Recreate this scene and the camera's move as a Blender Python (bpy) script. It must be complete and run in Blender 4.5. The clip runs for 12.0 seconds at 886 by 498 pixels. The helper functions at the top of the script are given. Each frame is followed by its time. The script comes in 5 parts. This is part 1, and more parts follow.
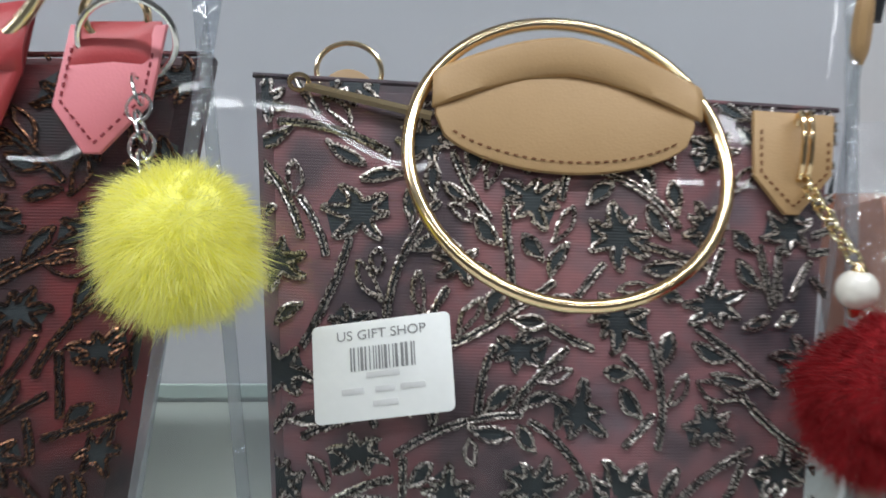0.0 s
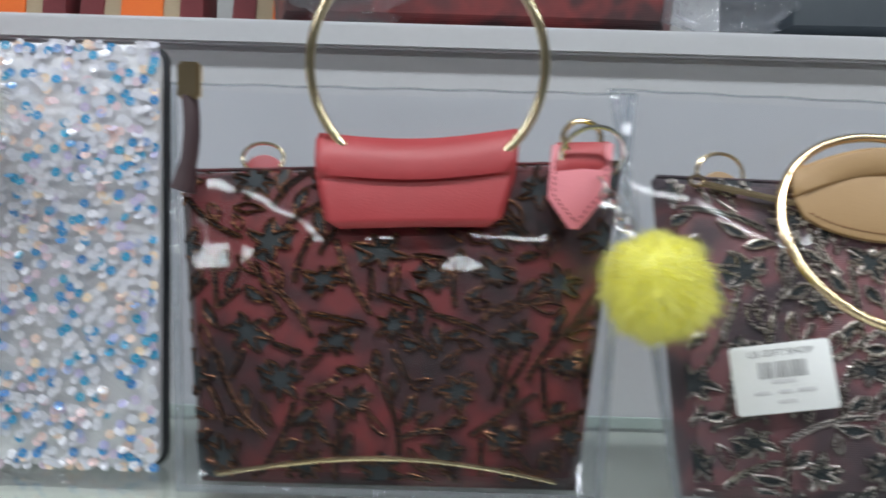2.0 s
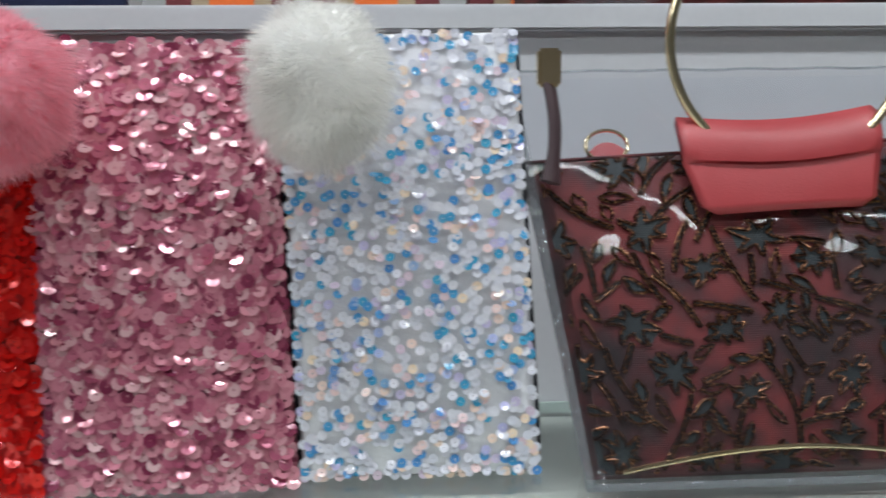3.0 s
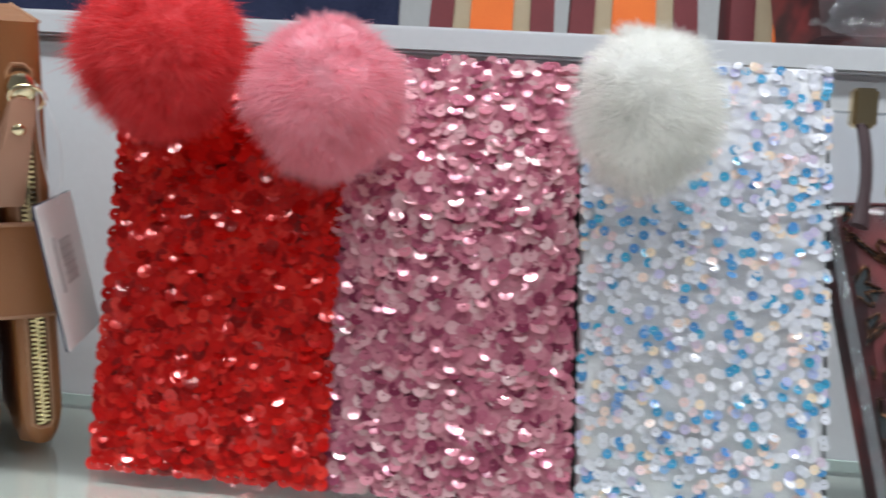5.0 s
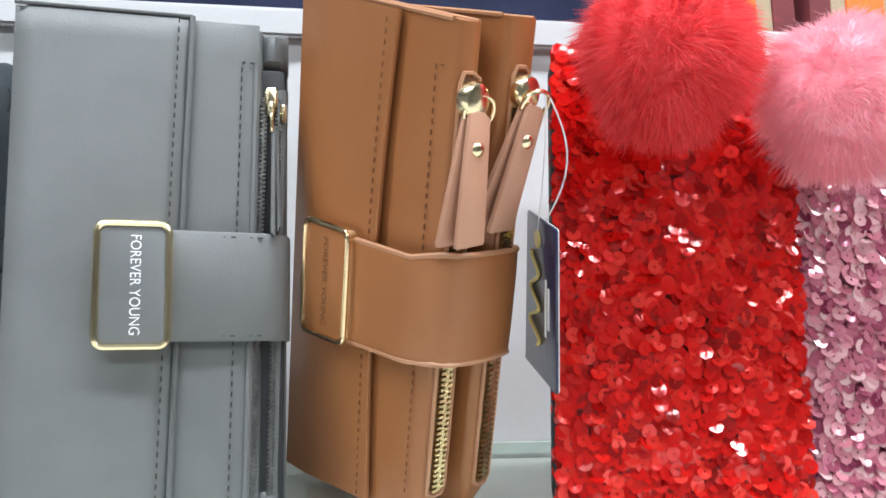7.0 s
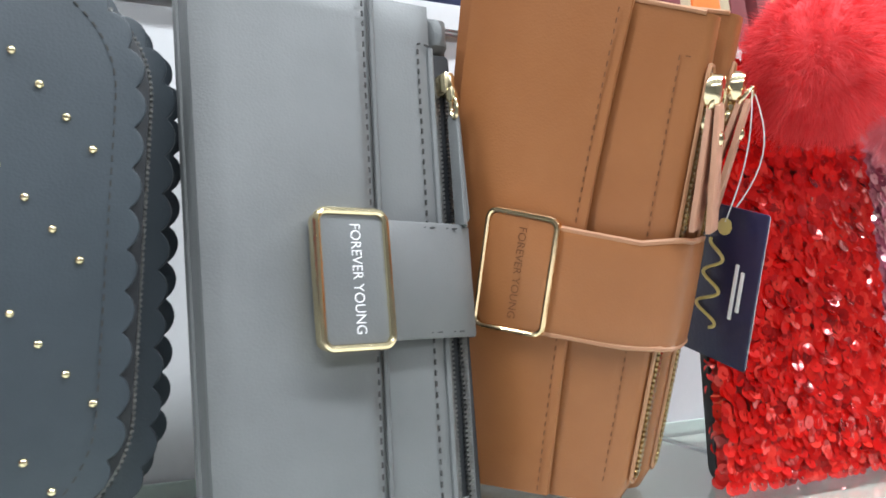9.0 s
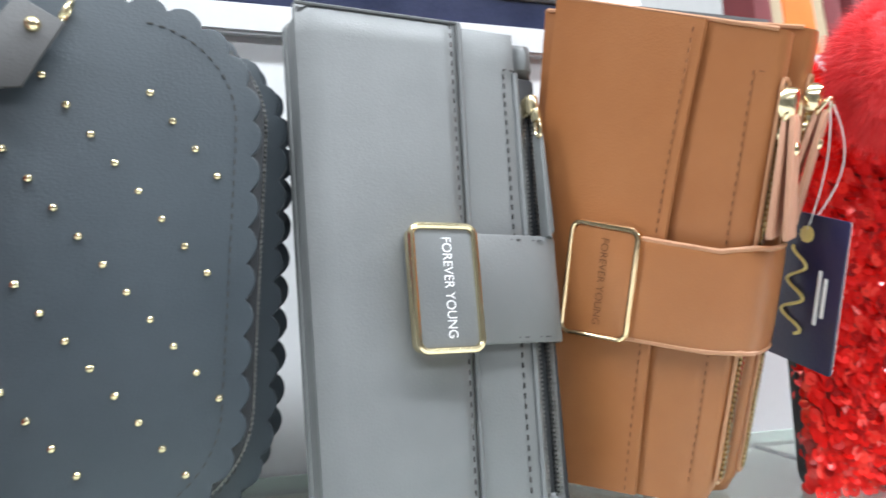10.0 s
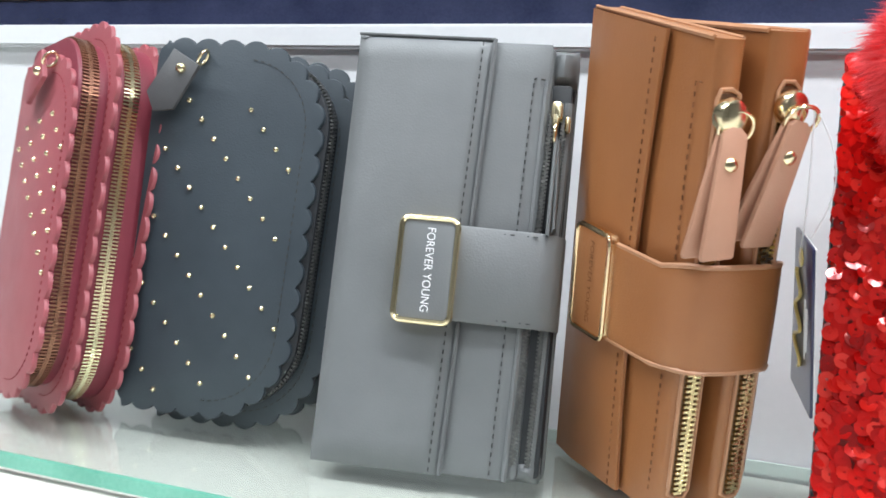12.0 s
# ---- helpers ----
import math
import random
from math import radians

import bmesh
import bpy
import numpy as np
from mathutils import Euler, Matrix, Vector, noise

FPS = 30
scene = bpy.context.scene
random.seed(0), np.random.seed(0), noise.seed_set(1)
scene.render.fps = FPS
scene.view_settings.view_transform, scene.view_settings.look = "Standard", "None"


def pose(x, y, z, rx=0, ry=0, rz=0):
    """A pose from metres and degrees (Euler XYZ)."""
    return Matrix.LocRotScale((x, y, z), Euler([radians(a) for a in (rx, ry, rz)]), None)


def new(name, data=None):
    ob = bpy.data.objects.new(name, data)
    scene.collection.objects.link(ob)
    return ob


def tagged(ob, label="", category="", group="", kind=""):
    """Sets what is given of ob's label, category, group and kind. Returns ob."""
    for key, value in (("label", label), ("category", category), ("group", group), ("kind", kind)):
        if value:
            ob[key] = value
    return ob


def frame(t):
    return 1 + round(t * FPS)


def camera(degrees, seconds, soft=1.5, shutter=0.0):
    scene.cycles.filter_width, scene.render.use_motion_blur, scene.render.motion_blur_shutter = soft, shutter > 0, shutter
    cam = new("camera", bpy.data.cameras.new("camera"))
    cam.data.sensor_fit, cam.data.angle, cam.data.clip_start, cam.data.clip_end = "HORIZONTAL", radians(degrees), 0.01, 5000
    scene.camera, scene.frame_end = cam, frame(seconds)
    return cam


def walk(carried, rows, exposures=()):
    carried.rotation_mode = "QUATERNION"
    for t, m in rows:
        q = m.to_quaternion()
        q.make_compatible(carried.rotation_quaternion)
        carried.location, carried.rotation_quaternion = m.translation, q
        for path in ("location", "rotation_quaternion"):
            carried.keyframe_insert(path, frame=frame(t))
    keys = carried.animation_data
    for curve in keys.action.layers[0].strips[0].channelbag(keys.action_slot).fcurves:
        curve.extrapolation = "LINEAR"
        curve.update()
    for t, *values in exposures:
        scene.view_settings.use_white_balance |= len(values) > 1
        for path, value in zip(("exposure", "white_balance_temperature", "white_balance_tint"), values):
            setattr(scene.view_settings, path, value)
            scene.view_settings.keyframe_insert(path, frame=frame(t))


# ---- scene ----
cam = camera(57.6, 12.0, soft=1.6, shutter=0.45)
# seconds, eye, turn
ROWS = [
    (0.0, 0.0005, -0.0118, 0.1248, 79.14, -2.19, -5.86),
    (0.5, 0.0062, -0.0698, 0.1279, 80.32, -2.14, -4.28),
    (1.0, -0.0102, -0.1205, 0.1195, 82.56, -2.73, 0.07),
    (1.5, -0.0425, -0.1322, 0.1120, 85.47, -2.82, 2.36),
    (2.0, -0.1282, -0.1127, 0.1175, 86.15, -1.64, 0.08),
    (2.5, -0.2429, -0.0987, 0.1296, 84.11, -0.08, -4.57),
    (3.0, -0.3036, -0.0979, 0.1169, 85.26, 0.86, -3.01),
    (5.0, -0.3794, -0.0999, 0.1090, 87.71, -3.73, 4.91),
    (5.5, -0.4721, -0.0906, 0.1117, 87.62, -1.94, 1.40),
    (6.0, -0.5654, -0.0899, 0.1067, 87.59, -0.72, -0.73),
    (6.5, -0.6196, -0.0883, 0.1021, 87.79, -0.71, -3.93),
    (7.0, -0.6345, -0.0674, 0.0999, 89.09, -0.73, -7.40),
    (7.5, -0.6498, -0.0431, 0.1002, 90.07, -3.01, -8.68),
    (9.5, -0.8144, -0.0142, 0.0868, 90.18, 1.18, -28.51),
    (10.0, -0.7973, -0.0379, 0.0869, 91.61, 0.86, -18.43),
    (10.5, -0.7398, -0.0594, 0.1006, 90.04, -2.34, -6.09),
    (11.0, -0.6816, -0.0757, 0.1042, 88.57, -2.96, 3.45),
    (11.5, -0.6458, -0.0871, 0.1051, 88.38, -3.81, 10.42),
    (12.0, -0.5964, -0.0911, 0.1042, 87.68, -4.28, 18.03),
]
EXPOSURES = [(0.0, -0.8), (1.0, -0.62), (1.5, -0.72), (2.5, -0.9), (3.0, -0.9), (5.0, -0.6), (5.5, -0.5), (6.0, -0.1), (6.5, 0.1), (7.5, 0.22), (9.5, 0.34), (10.0, 0.48), (10.5, 0.27), (11.5, 0.38), (12.0, 0.2)]
walk(cam, [(t, pose(x, y, z, rx, ry, rz)) for t, x, y, z, rx, ry, rz in ROWS], EXPOSURES)

# ---- light: shop ceiling tubes ----
world = bpy.data.worlds.new("shop_air")
world.use_nodes = True
world.node_tree.nodes["Background"].inputs[0].default_value = (0.82, 0.9, 1.0, 1)
world.node_tree.nodes["Background"].inputs[1].default_value = 0.12
scene.world = world
CEIL = 1.45
TUBES = [(-1.65, -0.2), (-0.35, -0.2), (0.95, -0.2), (-1.65, -1.5), (-0.35, -1.5), (0.95, -1.5)]
for tx, ty in TUBES:
    lamp = bpy.data.lights.new("tube_light", "AREA")
    lamp.shape, lamp.size, lamp.size_y, lamp.energy = "RECTANGLE", 1.15, 0.1, 20 if ty > -1 else 10
    lamp.color = (0.89, 0.95, 1.0)
    new("tube_light", lamp).matrix_world = pose(tx, ty, CEIL - 0.075)


# ---- materials ----
def nodes_of(name):
    m = bpy.data.materials.new(name)
    m.use_nodes = True
    nt = m.node_tree
    return m, nt, nt.nodes["Principled BSDF"]


def tex_noise(nt, scale, detail=4, rough=0.55, coords=None):
    n = nt.nodes.new("ShaderNodeTexNoise")
    n.inputs["Scale"].default_value, n.inputs["Detail"].default_value, n.inputs["Roughness"].default_value = scale, detail, rough
    if coords is None:
        coords = nt.nodes.new("ShaderNodeTexCoord").outputs["Object"]
    nt.links.new(coords, n.inputs["Vector"])
    return n


def ramp(nt, fac, stops):
    r = nt.nodes.new("ShaderNodeValToRGB")
    while len(r.color_ramp.elements) < len(stops):
        r.color_ramp.elements.new(0.5)
    for e, (p, c) in zip(r.color_ramp.elements, stops):
        e.position, e.color = p, (*c, 1)
    nt.links.new(fac, r.inputs[0])
    return r.outputs[0]


def bump(nt, bsdf, height, strength, distance, normal=None):
    b = nt.nodes.new("ShaderNodeBump")
    b.inputs["Strength"].default_value, b.inputs["Distance"].default_value = strength, distance
    nt.links.new(height, b.inputs["Height"])
    if normal is not None:
        nt.links.new(normal, b.inputs["Normal"])
    nt.links.new(b.outputs[0], bsdf.inputs["Normal"])
    return b.outputs[0]


def surface(name, c1, c2, rough=0.5, metal=0.0, big=18, fine=600, relief=0.0003, strength=0.4, coat=0.0, sheen=0.0):
    """Two colours mixed by stains of two sizes, roughness variation and a fine relief."""
    m, nt, b = nodes_of(name)
    n1, n2 = tex_noise(nt, big, 5), tex_noise(nt, fine, 3)
    mix = nt.nodes.new("ShaderNodeMath")
    mix.operation = "MULTIPLY_ADD"
    nt.links.new(n2.outputs[0], mix.inputs[0])
    mix.inputs[1].default_value = 0.35
    nt.links.new(n1.outputs[0], mix.inputs[2])
    nt.links.new(ramp(nt, mix.outputs[0], [(0.45, c1), (0.9, c2)]), b.inputs["Base Color"])
    rr = nt.nodes.new("ShaderNodeMapRange")
    rr.inputs[3].default_value, rr.inputs[4].default_value = rough * 0.8, min(1, rough * 1.2)
    nt.links.new(n1.outputs[0], rr.inputs[0])
    nt.links.new(rr.outputs[0], b.inputs["Roughness"])
    b.inputs["Metallic"].default_value = metal
    b.inputs["Coat Weight"].default_value = coat
    b.inputs["Sheen Weight"].default_value = sheen
    bump(nt, b, n2.outputs[0], strength, relief)
    return m


def leather(name, c1, c2, rough=0.42):
    m, nt, b = nodes_of(name)
    co = nt.nodes.new("ShaderNodeTexCoord").outputs["Object"]
    n1 = tex_noise(nt, 14, 5, 0.6, co)
    nt.links.new(ramp(nt, n1.outputs[0], [(0.3, c1), (0.72, c2)]), b.inputs["Base Color"])
    v = nt.nodes.new("ShaderNodeTexVoronoi")
    v.inputs["Scale"].default_value = 1100
    nt.links.new(co, v.inputs["Vector"])
    bump(nt, b, v.outputs["Distance"], 0.25, 0.0002)
    rr = nt.nodes.new("ShaderNodeMapRange")
    rr.inputs[3].default_value, rr.inputs[4].default_value = rough - 0.07, rough + 0.12
    nt.links.new(tex_noise(nt, 60, 4, 0.6, co).outputs[0], rr.inputs[0])
    nt.links.new(rr.outputs[0], b.inputs["Roughness"])
    return m


def plastic_film(name, tint=(0.97, 0.98, 1.0), haze=0.0, wrinkle=0.35, scale=22, gloss=1.5):
    """Clear soft film: what it does not mirror goes straight through."""
    m, nt, b = nodes_of(name)
    nt.nodes.remove(b)
    out = nt.nodes["Material Output"]
    co = nt.nodes.new("ShaderNodeTexCoord").outputs["Object"]
    bp = nt.nodes.new("ShaderNodeBump")
    bp.inputs["Strength"].default_value, bp.inputs["Distance"].default_value = wrinkle, 0.012
    nt.links.new(tex_noise(nt, scale, 2, 0.4, co).outputs[0], bp.inputs["Height"])
    clear, gl, hz = nt.nodes.new("ShaderNodeBsdfTransparent"), nt.nodes.new("ShaderNodeBsdfGlossy"), nt.nodes.new("ShaderNodeBsdfDiffuse")
    clear.inputs[0].default_value, hz.inputs[0].default_value = (*tint, 1), (0.8, 0.82, 0.85, 1)
    gl.inputs["Roughness"].default_value = 0.04
    nt.links.new(bp.outputs[0], gl.inputs["Normal"])
    mh, mg, fr = nt.nodes.new("ShaderNodeMixShader"), nt.nodes.new("ShaderNodeMixShader"), nt.nodes.new("ShaderNodeLayerWeight")
    nt.links.new(bp.outputs[0], fr.inputs["Normal"])
    pw, mul = nt.nodes.new("ShaderNodeMath"), nt.nodes.new("ShaderNodeMath")
    pw.operation, mul.operation = "POWER", "MULTIPLY_ADD"
    nt.links.new(fr.outputs["Facing"], pw.inputs[0])
    pw.inputs[1].default_value = 4.0
    nt.links.new(pw.outputs[0], mul.inputs[0])
    mul.inputs[1].default_value, mul.inputs[2].default_value = 0.8, ((gloss - 1) / (gloss + 1)) ** 2
    mh.inputs[0].default_value = haze
    nt.links.new(clear.outputs[0], mh.inputs[1])
    nt.links.new(hz.outputs[0], mh.inputs[2])
    nt.links.new(mul.outputs[0], mg.inputs[0])
    nt.links.new(mh.outputs[0], mg.inputs[1])
    nt.links.new(gl.outputs[0], mg.inputs[2])
    nt.links.new(mg.outputs[0], out.inputs[0])
    return m


def glitter(name, dark, bright, cells=2600, lo=0.42):
    m, nt, b = nodes_of(name)
    v = nt.nodes.new("ShaderNodeTexVoronoi")
    v.inputs["Scale"].default_value = cells
    nt.links.new(nt.nodes.new("ShaderNodeTexCoord").outputs["Object"], v.inputs["Vector"])
    # sparkle is partly painted: scattered bright grains over dark ones
    nt.links.new(ramp(nt, v.outputs["Color"], [(lo, dark), (lo + 0.38, bright)]), b.inputs["Base Color"])
    b.inputs["Metallic"].default_value, b.inputs["Roughness"].default_value = 0.85, 0.3
    bump(nt, b, v.outputs["Color"], 0.9, 0.0006)
    return m


def sequin_mat(name, stops, piece, metal, rough, coat):
    """Foil discs, each of its own shade."""
    m, nt, b = nodes_of(name)
    if piece:
        fac = nt.nodes.new("ShaderNodeObjectInfo").outputs["Random"]
    else:
        fac = nt.nodes.new("ShaderNodeNewGeometry").outputs["Random Per Island"]
    nt.links.new(ramp(nt, fac, stops), b.inputs["Base Color"])
    b.inputs["Metallic"].default_value, b.inputs["Roughness"].default_value = metal, rough
    b.inputs["Coat Weight"].default_value, b.inputs["Coat Roughness"].default_value = coat, 0.05
    return m


def fur(name, c1, c2):
    m, nt, b = nodes_of(name)
    fac = nt.nodes.new("ShaderNodeNewGeometry").outputs["Random Per Island"]
    nt.links.new(ramp(nt, fac, [(0.0, c1), (1.0, c2)]), b.inputs["Base Color"])
    b.inputs["Roughness"].default_value = 0.75
    b.inputs["Sheen Weight"].default_value = 0.3
    # hairs let part of the light through
    tr, mx = nt.nodes.new("ShaderNodeBsdfTranslucent"), nt.nodes.new("ShaderNodeMixShader")
    nt.links.new(b.inputs["Base Color"].links[0].from_socket, tr.inputs[0])
    mx.inputs[0].default_value = 0.58
    nt.links.new(b.outputs[0], mx.inputs[1])
    nt.links.new(tr.outputs[0], mx.inputs[2])
    nt.links.new(mx.outputs[0], nt.nodes["Material Output"].inputs[0])
    return m


def woven(name, stops, scale=26, weave=2200):
    """Brocade ground: cloudy colour patches and fine cross threads."""
    m, nt, b = nodes_of(name)
    co = nt.nodes.new("ShaderNodeTexCoord").outputs["Object"]
    nt.links.new(ramp(nt, tex_noise(nt, scale, 3, 0.55, co).outputs[0], stops), b.inputs["Base Color"])
    w = nt.nodes.new("ShaderNodeTexWave")
    w.bands_direction = "Z"
    w.inputs["Scale"].default_value, w.inputs["Distortion"].default_value = weave / 6.28, 0.4
    nt.links.new(co, w.inputs["Vector"])
    bump(nt, b, w.outputs[1], 0.3, 0.0002)
    b.inputs["Roughness"].default_value = 0.6
    b.inputs["Sheen Weight"].default_value = 0.1
    return m


WHITE = surface("white_laminate", (0.66, 0.67, 0.69), (0.72, 0.73, 0.75), 0.32, big=6, fine=300, relief=0.0001, strength=0.15)
BOARD = surface("shelf_board", (0.58, 0.56, 0.52), (0.66, 0.64, 0.6), 0.4, big=9, fine=250, relief=0.0001, strength=0.2)
# grey stands in for the darker aisle goods that the plastic mirrors
PLASTER = surface("plaster", (0.42, 0.42, 0.42), (0.52, 0.52, 0.52), 0.8, big=2, fine=90)
TILE = surface("floor_tile", (0.3, 0.29, 0.27), (0.38, 0.37, 0.35), 0.25, big=2, fine=60)
GOLD = surface("gold_metal", (0.82, 0.62, 0.36), (0.92, 0.74, 0.48), 0.16, 1.0, big=40, fine=900, relief=0.00005, strength=0.2)
PALE_GOLD = surface("pale_gold", (0.85, 0.72, 0.45), (0.93, 0.82, 0.56), 0.18, 1.0, big=40, fine=900, relief=0.00005, strength=0.2)
BRASS = surface("brass_teeth", (0.55, 0.42, 0.22), (0.75, 0.6, 0.34), 0.25, 1.0, big=90, fine=900)
# darker, redder brass for the burgundy wallet's first zip
DARK_BRASS = surface("dark_brass", (0.22, 0.1, 0.07), (0.4, 0.2, 0.12), 0.35, 0.8, big=90, fine=900)
GUNMETAL = surface("gunmetal", (0.12, 0.12, 0.12), (0.3, 0.3, 0.29), 0.3, 0.8, big=300, fine=900)
STEEL = surface("steel", (0.75, 0.75, 0.74), (0.9, 0.9, 0.88), 0.15, 1.0, big=40, fine=900)
GREY_L = leather("grey_leather", (0.13, 0.138, 0.143), (0.175, 0.184, 0.19))
BROWN_L = leather("tan_leather", (0.3, 0.108, 0.034), (0.37, 0.148, 0.054), 0.38)
BROWN_E = leather("tan_edge", (0.42, 0.2, 0.1), (0.5, 0.26, 0.15))
BROWN_P = leather("pale_tan_leather", (0.46, 0.235, 0.15), (0.54, 0.29, 0.195))
BROWN_T = leather("olive_brown_tape", (0.13, 0.065, 0.025), (0.19, 0.1, 0.04))
BROWN_D = leather("tan_lining", (0.1, 0.04, 0.015), (0.15, 0.06, 0.025))
BLACK_L = leather("charcoal_leather", (0.026, 0.037, 0.048), (0.043, 0.057, 0.07), 0.5)
BLACK_D = leather("black_gusset", (0.012, 0.014, 0.018), (0.022, 0.025, 0.03), 0.5)
GREY_E = leather("grey_edge_paint", (0.105, 0.111, 0.115), (0.15, 0.157, 0.162), 0.5)
GREY_TAB = leather("dark_grey_tab", (0.07, 0.07, 0.072), (0.1, 0.1, 0.105), 0.4)
BURG_L = leather("burgundy_leather", (0.28, 0.06, 0.075), (0.36, 0.09, 0.105), 0.45)
BURG_D = leather("burgundy_gusset", (0.17, 0.02, 0.036), (0.22, 0.03, 0.05), 0.5)
CAMEL = leather("camel_leather", (0.42, 0.26, 0.12), (0.49, 0.31, 0.15), 0.5)
CORAL = leather("coral_leather", (0.42, 0.05, 0.056), (0.51, 0.075, 0.083), 0.38)
PINK_L = leather("pink_leather", (0.72, 0.2, 0.24), (0.8, 0.27, 0.3), 0.4)
DARK_STRAP = leather("dark_strap", (0.05, 0.03, 0.035), (0.08, 0.045, 0.05))
THREAD_D = surface("dark_thread", (0.03, 0.03, 0.03), (0.05, 0.05, 0.05), 0.8)
THREAD_B = surface("brown_thread", (0.16, 0.06, 0.02), (0.22, 0.09, 0.04), 0.8)
THREAD_R = surface("red_thread", (0.2, 0.02, 0.03), (0.28, 0.03, 0.04), 0.8)
PAPER = surface("label_paper", (0.78, 0.79, 0.78), (0.84, 0.85, 0.84), 0.45, big=30, fine=500, relief=0.00005)
SOFT_INK = surface("worn_ink", (0.16, 0.16, 0.165), (0.3, 0.3, 0.3), 0.6, fine=900)
GREY_INK = surface("faded_ink", (0.55, 0.55, 0.55), (0.62, 0.62, 0.62), 0.6)
GOLD_INK = surface("gold_print", (0.62, 0.48, 0.16), (0.72, 0.58, 0.24), 0.4, big=60)
WHITE_INK = surface("white_print", (0.75, 0.76, 0.78), (0.85, 0.86, 0.88), 0.5)
NAVY = surface("navy_card", (0.012, 0.014, 0.05), (0.02, 0.022, 0.07), 0.3, coat=0.3)
NAVY_BOX = surface("navy_gloss", (0.012, 0.016, 0.04), (0.03, 0.035, 0.075), 0.2, coat=0.5, big=30)
PVC = plastic_film("clear_pvc", haze=0.006, wrinkle=0.16, scale=12, gloss=1.5)
PVC_EDGE = plastic_film("clear_pvc_seam", tint=(0.82, 0.84, 0.85), haze=0.12, wrinkle=0.5, scale=60, gloss=1.6)
CRINKLE = plastic_film("crinkled_film", haze=0.08, wrinkle=1.0, scale=60, gloss=1.55)
GLASS = plastic_film("shelf_glass", tint=(0.93, 0.97, 0.95), haze=0.02, wrinkle=0.0, gloss=1.45)
# the faint highlight along the rear glass edge, put into its colour
LIT_EDGE = surface("highlit_glass_edge", (0.5, 0.6, 0.56), (0.62, 0.7, 0.66), 0.15, big=30)
GLASS_EDGE = surface("green_glass_edge", (0.12, 0.4, 0.3), (0.2, 0.52, 0.4), 0.1, big=30, coat=0.5)
MAUVE = woven("mauve_brocade", [(0.3, (0.03, 0.02, 0.028)), (0.42, (0.1, 0.062, 0.068)), (0.54, (0.25, 0.1, 0.105)), (0.68, (0.15, 0.1, 0.112))], 30)
WINE = woven("wine_brocade", [(0.34, (0.014, 0.004, 0.005)), (0.46, (0.055, 0.008, 0.01)), (0.57, (0.19, 0.02, 0.02)), (0.74, (0.065, 0.014, 0.017))], 24)
MOTIF = woven("black_motif", [(0.3, (0.008, 0.012, 0.014)), (0.7, (0.025, 0.035, 0.038))], 60)
SILVER_CORD = glitter("silver_glitter", (0.05, 0.035, 0.03), (0.85, 0.77, 0.69), cells=1700, lo=0.4)
COPPER_CORD = glitter("copper_glitter", (0.025, 0.009, 0.006), (0.65, 0.3, 0.15), cells=1700, lo=0.6)
PEARL = surface("pearl", (0.82, 0.78, 0.7), (0.88, 0.84, 0.77), 0.18, coat=0.8)
DARK_METAL = surface("dark_bracket", (0.07, 0.075, 0.08), (0.12, 0.125, 0.13), 0.4, 0.6)
WEAVE_TAN = surface("tan_weave", (0.36, 0.28, 0.18), (0.45, 0.36, 0.24), 0.7, fine=900)
WEAVE_RED = surface("maroon_weave", (0.13, 0.02, 0.025), (0.2, 0.035, 0.04), 0.7, fine=900)
WEAVE_ORANGE = surface("orange_weave", (0.75, 0.13, 0.02), (0.85, 0.19, 0.03), 0.7, fine=900)
BLUE_FELT = surface("blue_vinyl", (0.03, 0.07, 0.3), (0.05, 0.1, 0.38), 0.4)
RED_FELT = surface("red_vinyl", (0.45, 0.06, 0.04), (0.55, 0.09, 0.06), 0.45)
COPPER_FILM = surface("copper_satin", (0.36, 0.13, 0.07), (0.5, 0.2, 0.11), 0.3, big=40, fine=300, coat=0.4)
CREAM = surface("cream_vinyl", (0.7, 0.62, 0.48), (0.78, 0.7, 0.56), 0.5)
LAMP = bpy.data.materials.new("lamp_diffuser")
LAMP.use_nodes = True
LAMP.node_tree.nodes["Principled BSDF"].inputs["Emission Color"].default_value = (0.93, 0.97, 1, 1)
LAMP.node_tree.nodes["Principled BSDF"].inputs["Emission Strength"].default_value = 6.0


# ---- mesh tools ----
def part(name, bm, material, parent=None, label="", kind="", smooth=True):
    """Links a bmesh as one mesh object under a thing or a part."""
    bmesh.ops.recalc_face_normals(bm, faces=bm.faces)
    me = bpy.data.meshes.new(name)
    bm.to_mesh(me)
    bm.free()
    me.materials.append(material)
    if smooth:
        me.shade_smooth()
        me.set_sharp_from_angle(angle=radians(40))
    ob = new(name, me)
    if parent is not None:
        ob.parent = parent
    return tagged(ob, label, kind=kind)


def thing(name, label, category, group="", kind=""):
    return tagged(new(name), label, category, group, kind)


